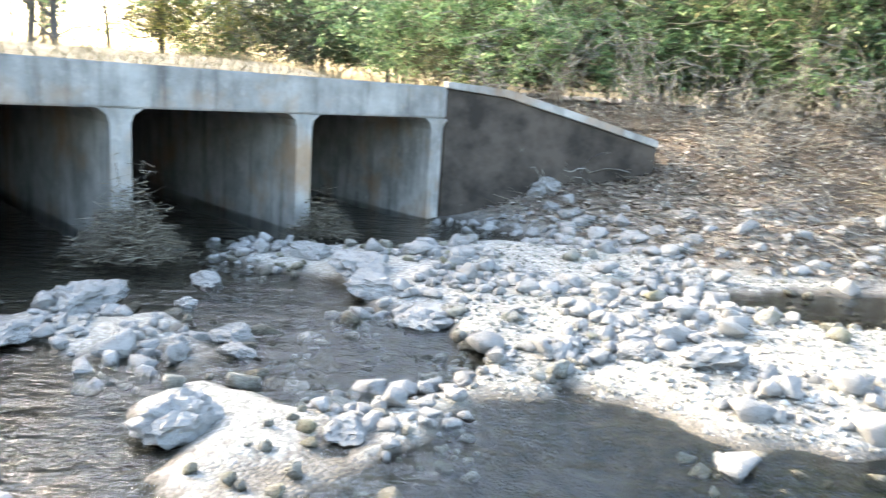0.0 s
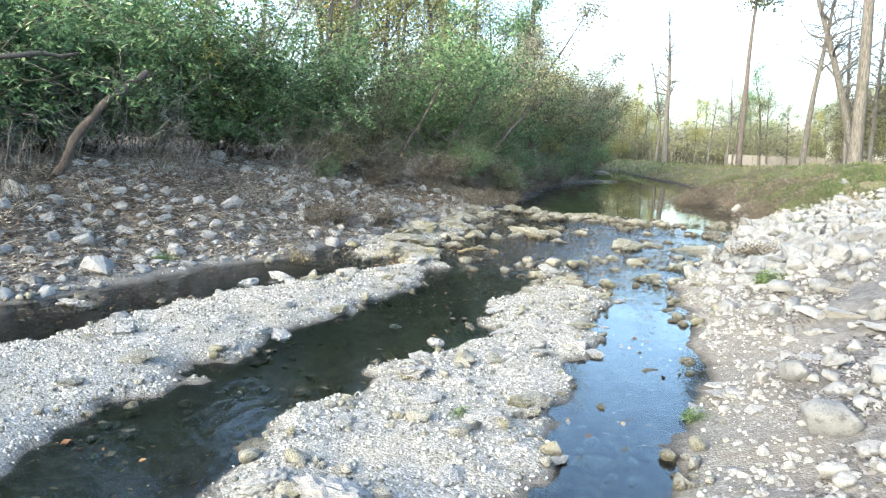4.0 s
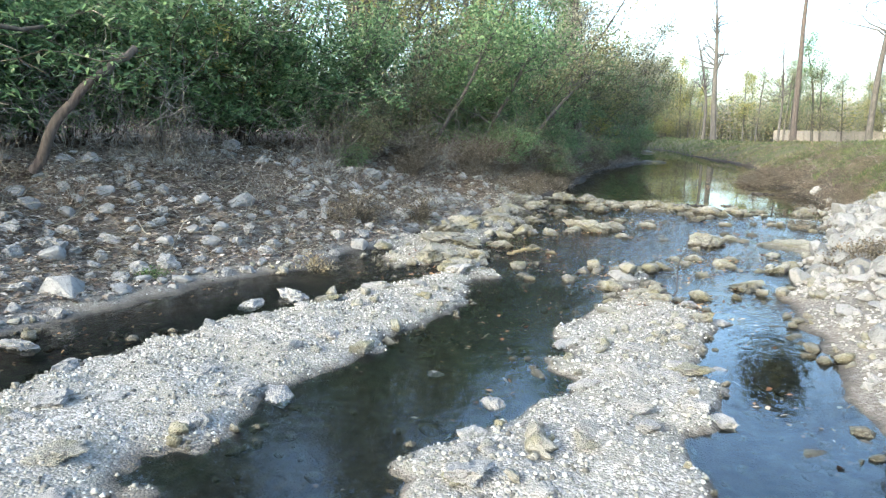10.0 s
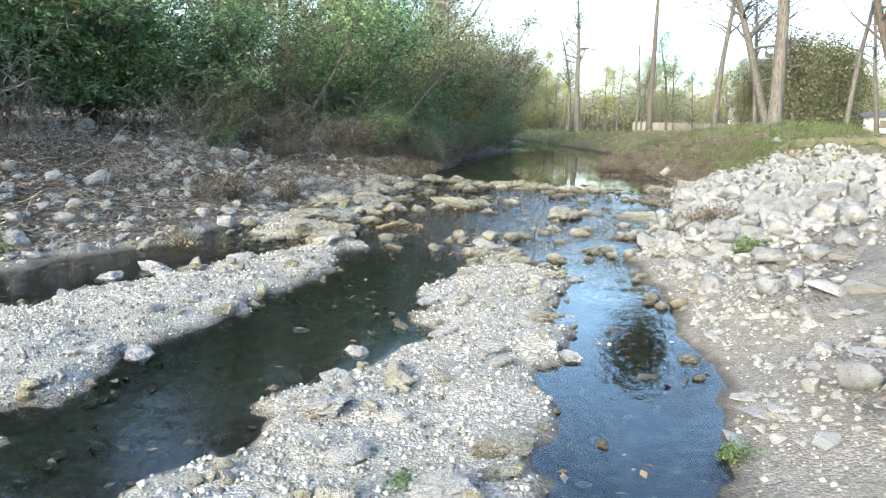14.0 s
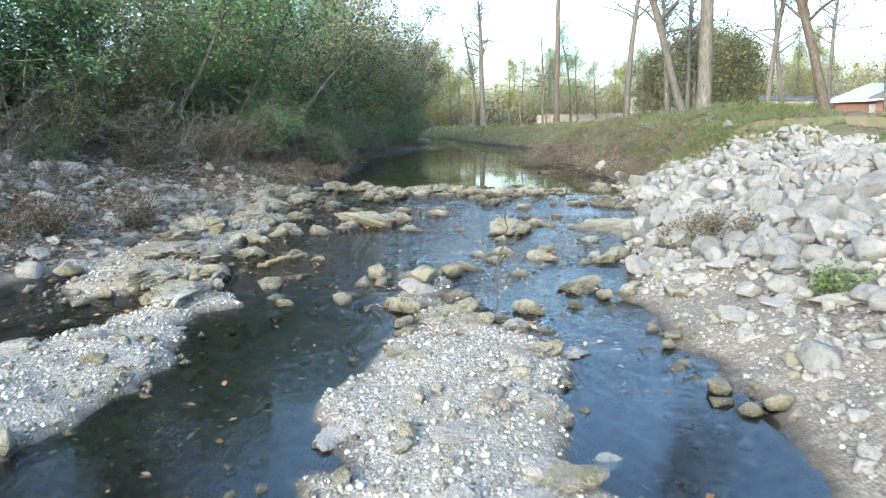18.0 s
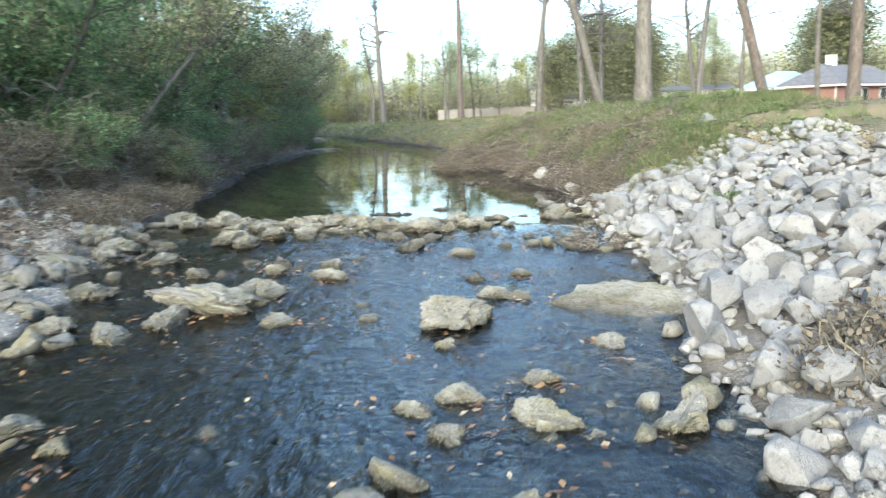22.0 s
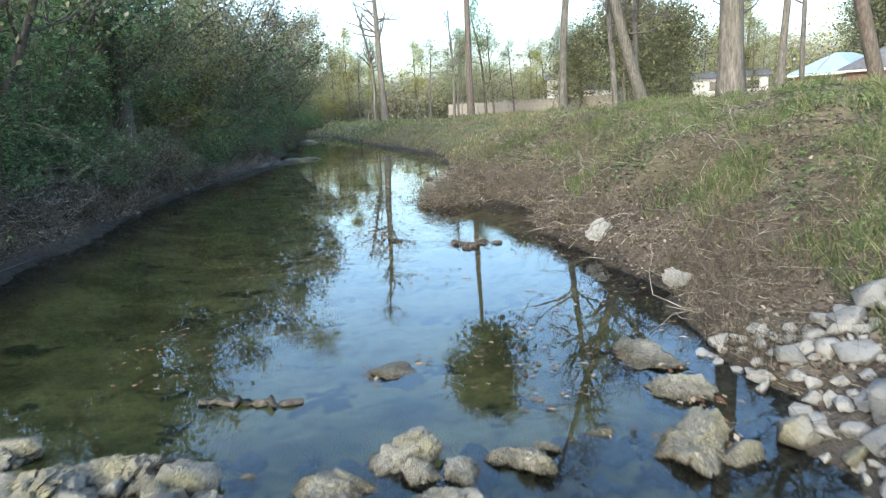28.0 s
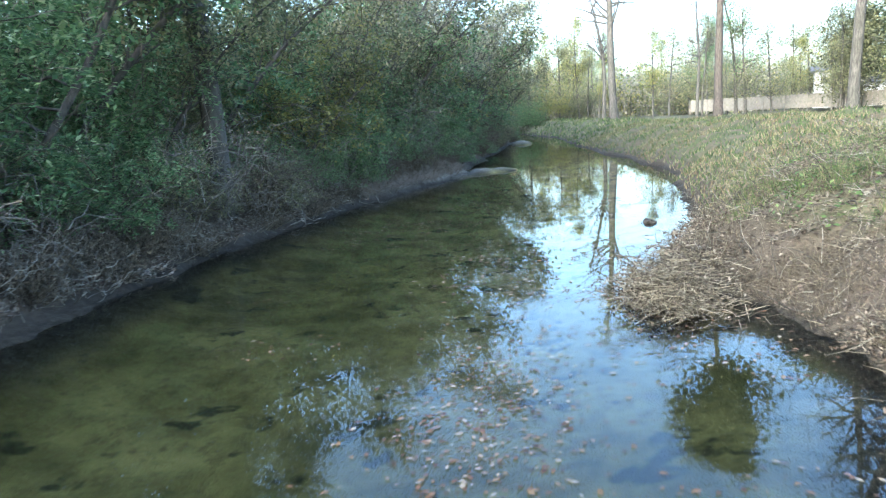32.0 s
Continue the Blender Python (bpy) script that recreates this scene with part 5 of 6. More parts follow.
def build_right_trees():
    # x, y, height, thickness, lean x, lean y, bark, seed, label
    rows = [
        (41.1, -12.2, 20, 0.62, 0.0, 0.0, BARK, 1, "thick straight grey tree trunk on the bank top"),
        (60.3, -18.2, 19, 0.60, -0.05, 0.36, BARK, 2, "leaning grey tree trunk on the bank top"),
        (46.6, -20.9, 18, 0.52, -0.02, 0.34, PINE, 3, "leaning dark tree trunk with a few bare limbs"),
        (38.9, -19.3, 19, 0.46, 0.0, 0.02, PINE, 4, "straight reddish pine trunk on the lawn"),
        (68.1, -15.9, 20, 0.50, 0.0, 0.0, BARK, 5, "straight slender trunk on the bank top"),
        (104.4, -7.4, 20, 0.75, 0.01, 0.02, BARK, 7, "tall bare forked tree at the creek's bend"),
        (119.0, -7.0, 16, 0.50, 0.0, -0.02, BARK, 8, "bare broken tree at the creek's bend"),
        (66.3, -18.7, 15, 0.38, 0.03, 0.05, BARK, 9, "thin bare tree on the lawn"),
        (70.6, -21.6, 18, 0.40, 0.0, 0.02, BARK, 10, "thin bare tree on the lawn"),
        (75.0, -31.8, 17, 0.45, 0.0, 0.16, BARK, 11, "thin bare tree on the lawn"),
        (49.9, -18.9, 18, 0.30, 0.0, -0.03, BARK, 12, "thin bare tree on the lawn"),
        (72.0, -34.1, 18, 0.40, 0.02, 0.0, BARK, 13, "thin bare tree on the lawn"),
        (45.0, -28.0, 17, 0.34, 0.0, 0.0, BARK, 14, "thin bare tree on the lawn"),
        (34.0, -22.0, 17, 0.36, 0.0, 0.0, BARK, 15, "bare tree on the lawn"),
        (112.0, -16.0, 14, 0.34, 0.0, 0.0, BARK, 16, "thin broken bare trunk near the fence"),
        (52.0, -27.0, 16, 0.30, 0.0, 0.05, BARK, 17, "thin bare tree on the lawn"),
        (58.0, -34.0, 15, 0.34, -0.02, 0.08, BARK, 18, "thin bare tree on the lawn"),
    ]
    for x, y, h, th, lx, ly, bark, seed, label in rows:
        t = tree_thing(500 + seed, h, th, (lx, ly), 34, 0.3 if seed in (2, 3, 9, 10) else 0.40, 0.32, 8, bark, label=label, group="bank trees", bend=0.04)
        t.matrix_world = pose(x, y, height(x, y) - 0.05)


build_right_trees()
pine = tree_thing(560, 27, 0.7, limbs=24, first=0.66, reach=0.36, twigs=9, bark=PINE, leaf=OAK, each=26, spread=0.75, size=0.42, label="tall straight pine with a green tuft beside the fence", group="bank trees")
pine.matrix_world = pose(97.3, -15.4, height(97.3, -15.4))
ivy = tree_thing(561, 15, 0.5, limbs=10, first=0.25, reach=0.18, twigs=6, leaf=GREEN, each=90, spread=0.45, size=0.13, label="tree trunk wrapped in dark green ivy", group="bank trees")
ivy.matrix_world = pose(46, 3.8, height(46, 3.8))
pale = tree_thing(562, 17, 0.46, limbs=9, first=0.5, reach=0.28, twigs=6, leaf=GOLD, each=14, spread=0.5, size=0.15, label="pale straight trunk rising behind the thicket", group="bank trees")
pale.matrix_world = pose(31, 10.2, height(31, 10.2))


GREYWOOD = island_material("bare_far_branches", ((0, (0.15, 0.14, 0.11)), (0.5, (0.29, 0.265, 0.215)), (1, (0.42, 0.38, 0.31))), 0.85, 0.3)


def build_far_woods():
    """The wall of woods that closes the view, and single round-crowned trees by the houses."""
    r = np.random.default_rng(12)
    n = 900
    a = np.radians(r.uniform(-72, 9, n))
    d = r.uniform(120, 210, n)
    x, y = 25 + d * np.cos(a), -5 + d * np.sin(a)
    keep = (d > 150) | (np.degrees(a) < -32)
    x, y = x[keep], y[keep]
    h = r.uniform(5, 12, len(x)) * (1 + 0.55 * wav(x, y, 25.0, 3)) * np.interp(np.degrees(np.arctan2(y + 5, x - 25)), [-60, -25, -5, 30], [1.2, 1.0, 0.8, 1.2])
    cent = np.concatenate([np.stack([x + r.normal(0, 2.2, len(x)), y + r.normal(0, 2.2, len(x)), 1.5 + h * f], -1) for f in (0.12, 0.3, 0.5, 0.7, 0.85, 0.97)])
    for mat, part_of, label in ((OLIVE, 0, "far olive woodland"), (GOLD, 1, "far yellow green woodland"), (GREYWOOD, 2, "far bare grey woodland")):
        k6 = np.arange(len(cent)) % 6
        c = cent[np.isin(k6, ((0, 3), (1,), (2, 4, 5))[part_of])]
        me = leaves_at(r, c, 75, np.array((2.3, 2.3, 1.6)), 0.55, mat, "far_woods")
        tagged(new("far_woods", me), label + " closing the view", "woods", kind="stuff")
    V, F = rods(np.stack([x, y, np.full(len(x), 1.0)], -1), np.stack([x + r.normal(0, 0.4, len(x)), y, 1.5 + h * 0.65], -1), 0.12, 0.03)
    tagged(new("far_trunks", mesh_np("far_trunks", V, F, BARK)), "far grey trunks of the woodland", "woods", kind="stuff")
    round_tree = tree_thing(701, 9.5, 0.5, limbs=20, first=0.2, reach=0.55, twigs=9, leaf=OAK, each=32, spread=0.9, size=0.25, label="broad round evergreen oak beside the houses", group="oaks by the houses")
    put(round_tree, [(110, -36, 10, 1.35), (119, -42, 80, 1.4), (101, -38, 200, 1.15), (126, -36, 120, 1.2), (85, -52, 60, 1.2), (100, -62, 0, 1.3), (132, -50, 30, 1.2)])


build_far_woods()


# ---- houses and fence ----
BRICK = plain_material("red_brick", (0.31, 0.18, 0.145), 0.85, 0.2, 0.25, 8)
ROOF = plain_material("grey_shingles", (0.20, 0.20, 0.21), 0.9, 0.2, 0.3, 3)
BLUEROOF = plain_material("pale_blue_roof", (0.42, 0.55, 0.66), 0.5, 0.4, 0.15, 2)
WHITE = plain_material("white_siding", (0.78, 0.77, 0.73), 0.7, 0.3, 0.12, 2)
GLASS = plain_material("dark_window", (0.05, 0.06, 0.07), 0.15, 0.5, 0.2, 2)
FENCE = plain_material("weathered_fence_boards", (0.42, 0.38, 0.32), 0.85, 0.2, 0.3, 3)


def gable(x0, x1, y0, y1, z, rise, over=0.4, hip=0.0):
    bm = bmesh.new()
    ym = (y0 + y1) / 2
    t = 0.14
    low = [bm.verts.new(p) for p in ((x0 - over, y0 - over, z), (x1 + over, y0 - over, z), (x1 + over, y1 + over, z), (x0 - over, y1 + over, z))]
    mid = [bm.verts.new((v.co.x, v.co.y, z + t)) for v in low]
    top = [bm.verts.new((x0 - over + hip, ym, z + rise)), bm.verts.new((x1 + over - hip, ym, z + rise))]
    bm.faces.new(low[::-1])
    for i in range(4):
        bm.faces.new((low[i], low[(i + 1) % 4], mid[(i + 1) % 4], mid[i]))
    bm.faces.new((mid[0], mid[1], top[1], top[0]))
    bm.faces.new((mid[2], mid[3], top[0], top[1]))
    bm.faces.new((mid[1], mid[2], top[1]))
    bm.faces.new((mid[3], mid[0], top[0]))
    return bm


def house(name, label, m, w, deep, high, rise, wall, roof, windows, hip=0.0, wing=None):
    base = tagged(new(name), label, "house")
    base.matrix_world = m
    part("wall", box_bm(0, w, 0, deep, -0.5, high, 0), wall, base)
    part("roof", gable(0, w, 0, deep, high, rise, 0.5, hip), roof, base)
    for x, z, ww, hh in windows:
        fr = part("window", box_bm(x - 0.08, x + ww + 0.08, -0.05, 0.02, z - 0.08, z + hh + 0.08, 0), WHITE, base)
        part("pane", box_bm(x, x + ww, -0.07, -0.052, z, z + hh, 0), GLASS, fr)
    if wing:
        x0, x1, y0, y1, h2, r2, mat, hip2 = wing
        part("wing", box_bm(x0, x1, y0, y1, -0.5, h2, 0), wall, base)
        part("wing_roof", gable(x0, x1, y0, y1, h2, r2, 0.5, hip2), mat, base)
    return base


brick = house("brick_house", "single-storey red brick house with a grey hipped roof and white trim", pose(74.1, -44.2, 1.15, 0, 0, 298), 13, 4.8, 2.35, 1.9, BRICK, ROOF,
              [(4.5, 0.9, 1.0, 1.1), (8.0, 0.9, 1.2, 1.1), (10.6, 0.9, 1.2, 1.1)], 2.4, (1.5, 8, 4.9, 9.8, 2.3, 1.7, BLUEROOF, 2.2))
part("chimney", box_bm(3.4, 4.2, 2.2, 2.9, 2.6, 5.1, 0.02), WHITE, brick)
part("downspout", box_bm(-0.12, -0.02, 0.05, 0.15, -0.5, 2.3, 0.01), WHITE, brick)
part("fascia", box_bm(-0.53, -0.5, -0.5, 5.3, 2.22, 2.38, 0), WHITE, brick)
part("fascia", box_bm(-0.5, 13.5, -0.53, -0.5, 2.22, 2.38, 0), WHITE, brick)
part("fascia", box_bm(0.97, 1.0, 5.35, 10.3, 2.17, 2.33, 0), WHITE, brick)
part("door", box_bm(1.44, 1.49, 5.3, 6.3, -0.3, 1.9, 0), WHITE, brick)
house("white_house", "white two-level house beyond the fence", pose(150, -38, 1.6, 0, 0, 255), 4.6, 9, 4.6, 1.0, WHITE, ROOF,
      [(0.8, 2.9, 0.9, 0.9), (2.8, 2.9, 0.9, 0.9)], 0.0, (4.7, 13, 0.5, 8, 2.7, 1.0, ROOF, 0.0))
house("low_house", "long low white house with a flat pale roof", pose(117, -48, 1.8, 0, 0, 245), 9, 7, 2.5, 0.9, WHITE, ROOF, [(2, 1.0, 1.4, 1.1), (6.5, 1.0, 1.4, 1.1)])


def build_fence():
    base = tagged(new("fence"), "weathered board fence along the back gardens", "fence")
    x0, y0, x1, y1 = 151.0, -21.0, 121.0, -40.0
    n = 60
    L = math.hypot(x1 - x0, y1 - y0)
    base.matrix_world = pose(x0, y0, 1.3, 0, 0, math.degrees(math.atan2(y1 - y0, x1 - x0)))
    w = L / n
    board = None
    for k in range(n):
        if board is None:
            ob = part("board", box_bm(0.02, w - 0.02, 0, 0.03, 0.05, 1.75, 0), FENCE, base)
            board = ob.data
        else:
            ob = part("board", board, None, base)
        ob.location = (k * w, 0, rng.uniform(-0.04, 0.04))
    for k in range(0, n + 1, 6):
        ob = part("post", box_bm(-0.06, 0.06, -0.12, -0.01, -0.3, 1.8, 0), FENCE, base)
        ob.location = (k * w, 0, 0)
    for z in (0.35, 1.45):
        part("rail", box_bm(0, L, -0.05, -0.005, z, z + 0.09, 0), FENCE, base)


build_fence()


# ---- banks: grass, litter, twigs, leaves ----
def blades(n, test, box, tall, mat, name, label, category="grass", thick=0.005):
    x, y, z = scatter(n, test, *box)
    k = len(x)
    P = np.stack([x, y, z - 0.01], -1)
    h = rng.uniform(tall[0], tall[1], k)
    Q = P + np.stack([rng.normal(0, 0.45, k) * h, rng.normal(0, 0.45, k) * h, h], -1)
    V, F = rods(P, Q, thick, 0.0008)
    tagged(new(name, mesh_np(name, V, F, mat)), label, category, kind="stuff")


def build_cover():
    def grassy(m, x, y, z):
        return (m["grass"] > 0.5) & (wav(x, y, 1.6, 41) + 0.4 * wav(x, y, 0.5, 42) > 0.05)

    blades(110000, grassy, (16, 52, -16, -4), (0.05, 0.20), GRASS, "grass", "short green and tan grass on the bank")
    blades(60000, lambda m, x, y, z: (m["grass"] > 0.5) & (wav(x, y, 2.0, 43) > -0.2), (40, 110, -40, -4), (0.05, 0.14), GRASS, "lawn_grass", "rough grass on the far bank and lawn")
    blades(12000, lambda m, x, y, z: (m["side"] < 0) & (m["d"] > 0.1) & (m["d"] < 3.4) & (m["ax"] > 27), (27, 52, -11, -4), (0.05, 0.2), TWIG, "dead_grass", "dead tan stalks along the pool's edge", thick=0.003)
    blades(16000, lambda m, x, y, z: (m["side"] < 0) & (m["d"] > 0.2) & (m["d"] < 7), (46, 84, -14, -4), (0.06, 0.18), GRASS, "far_bank_grass", "tufts of grass on the bank at the creek's bend", thick=0.02)
    blades(12000, lambda m, x, y, z: (m["side"] < 0) & (m["d"] > 0.1) & (m["d"] < 6) & (wav(x, y, 2.5, 45) > -0.15), (46, 84, -14, -4), (0.06, 0.2), STRAW, "far_dry_grass", "dry pale grass on the bank at the creek's bend", thick=0.02)
    blades(26000, lambda m, x, y, z: (m["side"] < 0) & (m["d"] > 0.1) & (m["d"] < 12), (82, 150, -18, 16), (0.08, 0.28), GRASS, "bend_grass", "grass on the low bank beyond the creek's bend", thick=0.05)
    blades(110000, lambda m, x, y, z: (m["side"] < 0) & (m["ax"] > 27.5) & (m["d"] > 0.7) & (m["d"] < 5.5) & (wav(x, y, 1.2, 61) + 0.5 * wav(x, y, 0.4, 62) + 0.4 * np.abs(wav(x, y, 0.17, 66)) > 0.46), (27, 47, -13, -5), (0.08, 0.26), GRASS, "grass_tufts", "tufts of green grass blades on the bank")
    # leaf litter
    x, y, z = scatter(330000, lambda m, x, y, z: (m["side"] > 0) & (m["d"] > 0.12) & (m["d"] < 8) & (m["litter"] > rng.uniform(0.1, 0.9, len(x))), -1, 48, 0, 16)
    V, F = bake(LEAF_V, LEAF_F, frames_of(len(x), 0.7), rng.uniform(0.045, 0.13, len(x)), np.stack([x, y, z + 0.025], -1))
    tagged(new("leaf_litter", mesh_np("leaf_litter", V, F, DEADLEAF)), "brown fallen leaves over the wooded bank", "leaves", kind="stuff")
    x, y, z = scatter(70000, lambda m, x, y, z: (m["side"] < 0) & (m["d"] > 0.05) & (m["ax"] > 27) & (m["d"] < 7), 26, 52, -15, -4)
    V, F = bake(LEAF_V, LEAF_F, frames_of(len(x), 0.8), rng.uniform(0.03, 0.08, len(x)), np.stack([x, y, z + 0.015], -1))
    tagged(new("bank_leaves", mesh_np("bank_leaves", V, F, BROWNLEAF)), "brown fallen leaves on the grassy bank", "leaves", kind="stuff")
    x, y, z = scatter(40000, lambda m, x, y, z: (m["side"] < 0) & (m["d"] > 0.0) & (m["ax"] > 27.5) & (m["d"] < 3.2), 27, 46, -10, -4)
    V, F = bake(LEAF_V, LEAF_F, frames_of(len(x), 1.0), rng.uniform(0.03, 0.085, len(x)), np.stack([x, y, z + rng.uniform(0.01, 0.06, len(x))], -1))
    tagged(new("shore_leaves", mesh_np("shore_leaves", V, F, BROWNLEAF)), "tan and brown fallen leaves along the grassy shore", "leaves", kind="stuff")
    blades(40000, lambda m, x, y, z: (m["side"] < 0) & (m["d"] > 0.0) & (m["d"] < 2.2) & (m["ax"] > 27.5) & (wav(x, y, 0.7, 47) > 0.0), (27, 46, -10, -4), (0.08, 0.38), BRUSH, "shore_stalks", "mat of dead brown stalks along the grassy shore", thick=0.0025)
    x, y, z = scatter(60000, lambda m, x, y, z: (m["side"] < 0) & (m["d"] > 1.0) & (m["d"] < 5.0) & (m["ax"] < 16.5) & (wav(x, y, 0.9, 64) > -0.3), 3, 18, -9, -1.5)
    V, F = bake(LEAF_V, LEAF_F, frames_of(len(x), 0.8), rng.uniform(0.025, 0.08, len(x)), np.stack([x, y, z + 0.015], -1))
    tagged(new("slope_litter", mesh_np("slope_litter", V, F, GREYLITTER)), "grey weathered leaf litter on the stony slope", "leaves", kind="stuff")
    # green weeds in patches on the grassy bank, brush along the wooded one
    x, y, z = scatter(26000, lambda m, x, y, z: (m["side"] < 0) & (m["ax"] > 27.5) & (m["d"] > 0.9) & (m["d"] < 5) & (wav(x, y, 1.3, 61) + 0.5 * wav(x, y, 0.4, 62) + 0.25 * smooth(31, 33, x) * smooth(38, 36, x) * smooth(-9, -7.5, y) > 0.2), 27, 46, -13, -5)
    V, F = bake(LEAF_V, LEAF_F, frames_of(len(x), 0.9), rng.uniform(0.035, 0.095, len(x)), np.stack([x, y, z + rng.uniform(0.03, 0.2, len(x)) * (0.4 + np.abs(wav(x, y, 0.5, 63)) * 1.6)], -1))
    tagged(new("weeds", mesh_np("weeds", V, F, WEED)), "patches of low green weeds on the bank", "weeds", kind="stuff")
    x, y, z = scatter(20000, lambda m, x, y, z: (m["side"] > 0) & (m["ax"] > 25) & (m["d"] > 0.15) & (m["d"] < 3.2), 24, 62, -3, 9)
    P = np.stack([x, y, z], -1)
    L = rng.uniform(0.12, 0.55, len(x))
    Q = P + np.stack([rng.normal(0, 0.6, len(x)) * L, rng.normal(-0.25, 0.6, len(x)) * L, L * rng.uniform(0.2, 1.0, len(x))], -1)
    V, F = rods(P, Q, rng.uniform(0.003, 0.009, len(x)), 0.002)
    tagged(new("bank_brush", mesh_np("bank_brush", V, F, TWIG)), "dead grey brush over the wooded pool bank", "brush", kind="stuff")
    x, y, z = scatter(80000, lambda m, x, y, z: (m["side"] > 0) & (m["d"] > 0.25 + 0.25 * wav(x, y, 0.6, 65)) & (m["d"] < 3.4) & (m["ax"] > 27), 27, 52, -2.5, 6)
    V, F = bake(LEAF_V, LEAF_F, frames_of(len(x), 0.9), rng.uniform(0.05, 0.13, len(x)), np.stack([x, y, z + 0.025], -1))
    tagged(new("pool_bank_leaves", mesh_np("pool_bank_leaves", V, F, DEADLEAF)), "grey brown fallen leaves along the wooded pool bank", "leaves", kind="stuff")
    # leaf wads caught among the riffle rocks
    c = [(x + rng.uniform(-0.5, 0.3), y + rng.uniform(-0.4, 0.4)) for x, y, w, h in RIFFLE_ROCKS + RIFFLE_ROCKS_2 + WEIR_ROCKS for _ in range(3)]
    c = np.repeat(np.array(c), 7, 0) + rng.normal(0, 0.07, (len(c) * 7, 2))
    zz = np.maximum(water_z(c[:, 0]), land(c[:, 0], c[:, 1])[0]) + rng.uniform(0.0, 0.035, len(c))
    n = 800
    wx, wy = rng.uniform(16, 25.5, n), rng.uniform(-2.6, 4.0, n)
    ok = wav(wx, wy, 0.7, 91) + 0.25 * smooth(-1, 2, wy) > 0.3
    c = np.concatenate([c, np.stack([wx[ok], wy[ok]], -1)])
    zz = np.concatenate([zz, np.maximum(water_z(wx[ok]), land(wx[ok], wy[ok])[0]) + rng.uniform(0.0, 0.02, int(ok.sum()))])
    V, F = bake(LEAF_V, LEAF_F, frames_of(len(c), 0.6), rng.uniform(0.03, 0.09, len(c)), np.column_stack([c, zz]))
    tagged(new("caught_leaves", mesh_np("caught_leaves", V, F, BRIGHTLEAF)), "orange brown leaves caught among the riffle rocks", "leaves", kind="stuff")
    # twigs on both banks
    x, y, z = scatter(60000, lambda m, x, y, z: ((m["side"] > 0) & (m["d"] > 0.5) & (m["d"] < 7)) | ((m["side"] < 0) & (m["ax"] > 27) & (m["d"] > 0) & (m["d"] < 5)), 0, 50, -12, 15)
    a, L = rng.uniform(0, 2 * math.pi, len(x)), rng.uniform(0.12, 0.75, len(x)) * np.where(y < -4, 0.6, 1.0)
    P = np.stack([x, y, z + 0.02], -1)
    Q = P + np.stack([L * np.cos(a), L * np.sin(a), rng.uniform(-0.05, 0.35, len(x)) * L], -1)
    zq, _ = land(Q[:, 0], Q[:, 1])
    Q[:, 2] = np.maximum(Q[:, 2], zq + 0.01)
    V, F = rods(P, Q, rng.uniform(0.002, 0.009, len(x)) * np.where(y < -4, 0.8, 1.0), 0.0016)
    tagged(new("twigs", mesh_np("twigs", V, F, TWIG)), "grey brown dead twigs strewn over the banks", "twigs", kind="stuff")
    # leaves lying in the water and floating on the pool
    x, y, z = scatter(5000, lambda m, x, y, z: (m["d"] < 0) & (z < water_z(m["ax"]) - 0.02) & (m["ax"] < 25) & (wav(x, y, 0.9, 51) > 0.12), 3, 25, -3, 7)
    V, F = bake(LEAF_V, LEAF_F, frames_of(len(x), 0.7), rng.uniform(0.035, 0.1, len(x)), np.stack([x, y, np.where(rng.uniform(size=len(x)) < 0.2, water_z(x) + 0.006, np.maximum(z + 0.02, water_z(x) - 0.03))], -1))
    tagged(new("sunken_leaves", mesh_np("sunken_leaves", V, F, BRIGHTLEAF)), "orange and tan leaves lying in the shallow water", "leaves", kind="stuff")
    x, y, z = scatter(5000, lambda m, x, y, z: (m["d"] < -0.2) & (wav(x, y, 1.5, 52) + 0.5 * smooth(-2.2, -3.4, y) - 0.5 * smooth(-0.8, 0.5, y) > 0.42), 27.5, 48, -7, 1.5)
    V, F = bake(LEAF_V, LEAF_F, frames_of(len(x), 0.12), rng.uniform(0.035, 0.085, len(x)), np.stack([x, y, np.full(len(x), 0.008)], -1))
    n = 800
    cx, cy = rng.normal(36.2, 1.5, n), rng.normal(-2.8, 0.4, n)
    V2, F2 = bake(LEAF_V, LEAF_F, frames_of(n, 0.12), rng.uniform(0.03, 0.075, n), np.stack([cx, cy, np.full(n, 0.009)], -1))
    n = 4200
    sx, sy = rng.uniform(40, 60, n), rng.uniform(-6, 1.0, n)
    ok = (wav(sx, sy, 1.8, 54) + 0.5 * wav(sx, sy, 0.6, 55) > 0.12) & (land(sx, sy)[1]["d"] < -0.3)
    sx, sy = sx[ok], sy[ok]
    V3, F3 = bake(LEAF_V, LEAF_F, frames_of(len(sx), 0.12), rng.uniform(0.04, 0.11, len(sx)), np.stack([sx, sy, np.full(len(sx), 0.008)], -1))
    V, F = join((V, F), (V2, F2), (V3, F3))
    tagged(new("floating_leaves", mesh_np("floating_leaves", V, F, BRIGHTLEAF)), "tan and orange leaves floating on the pool", "leaves", kind="stuff")


build_cover()


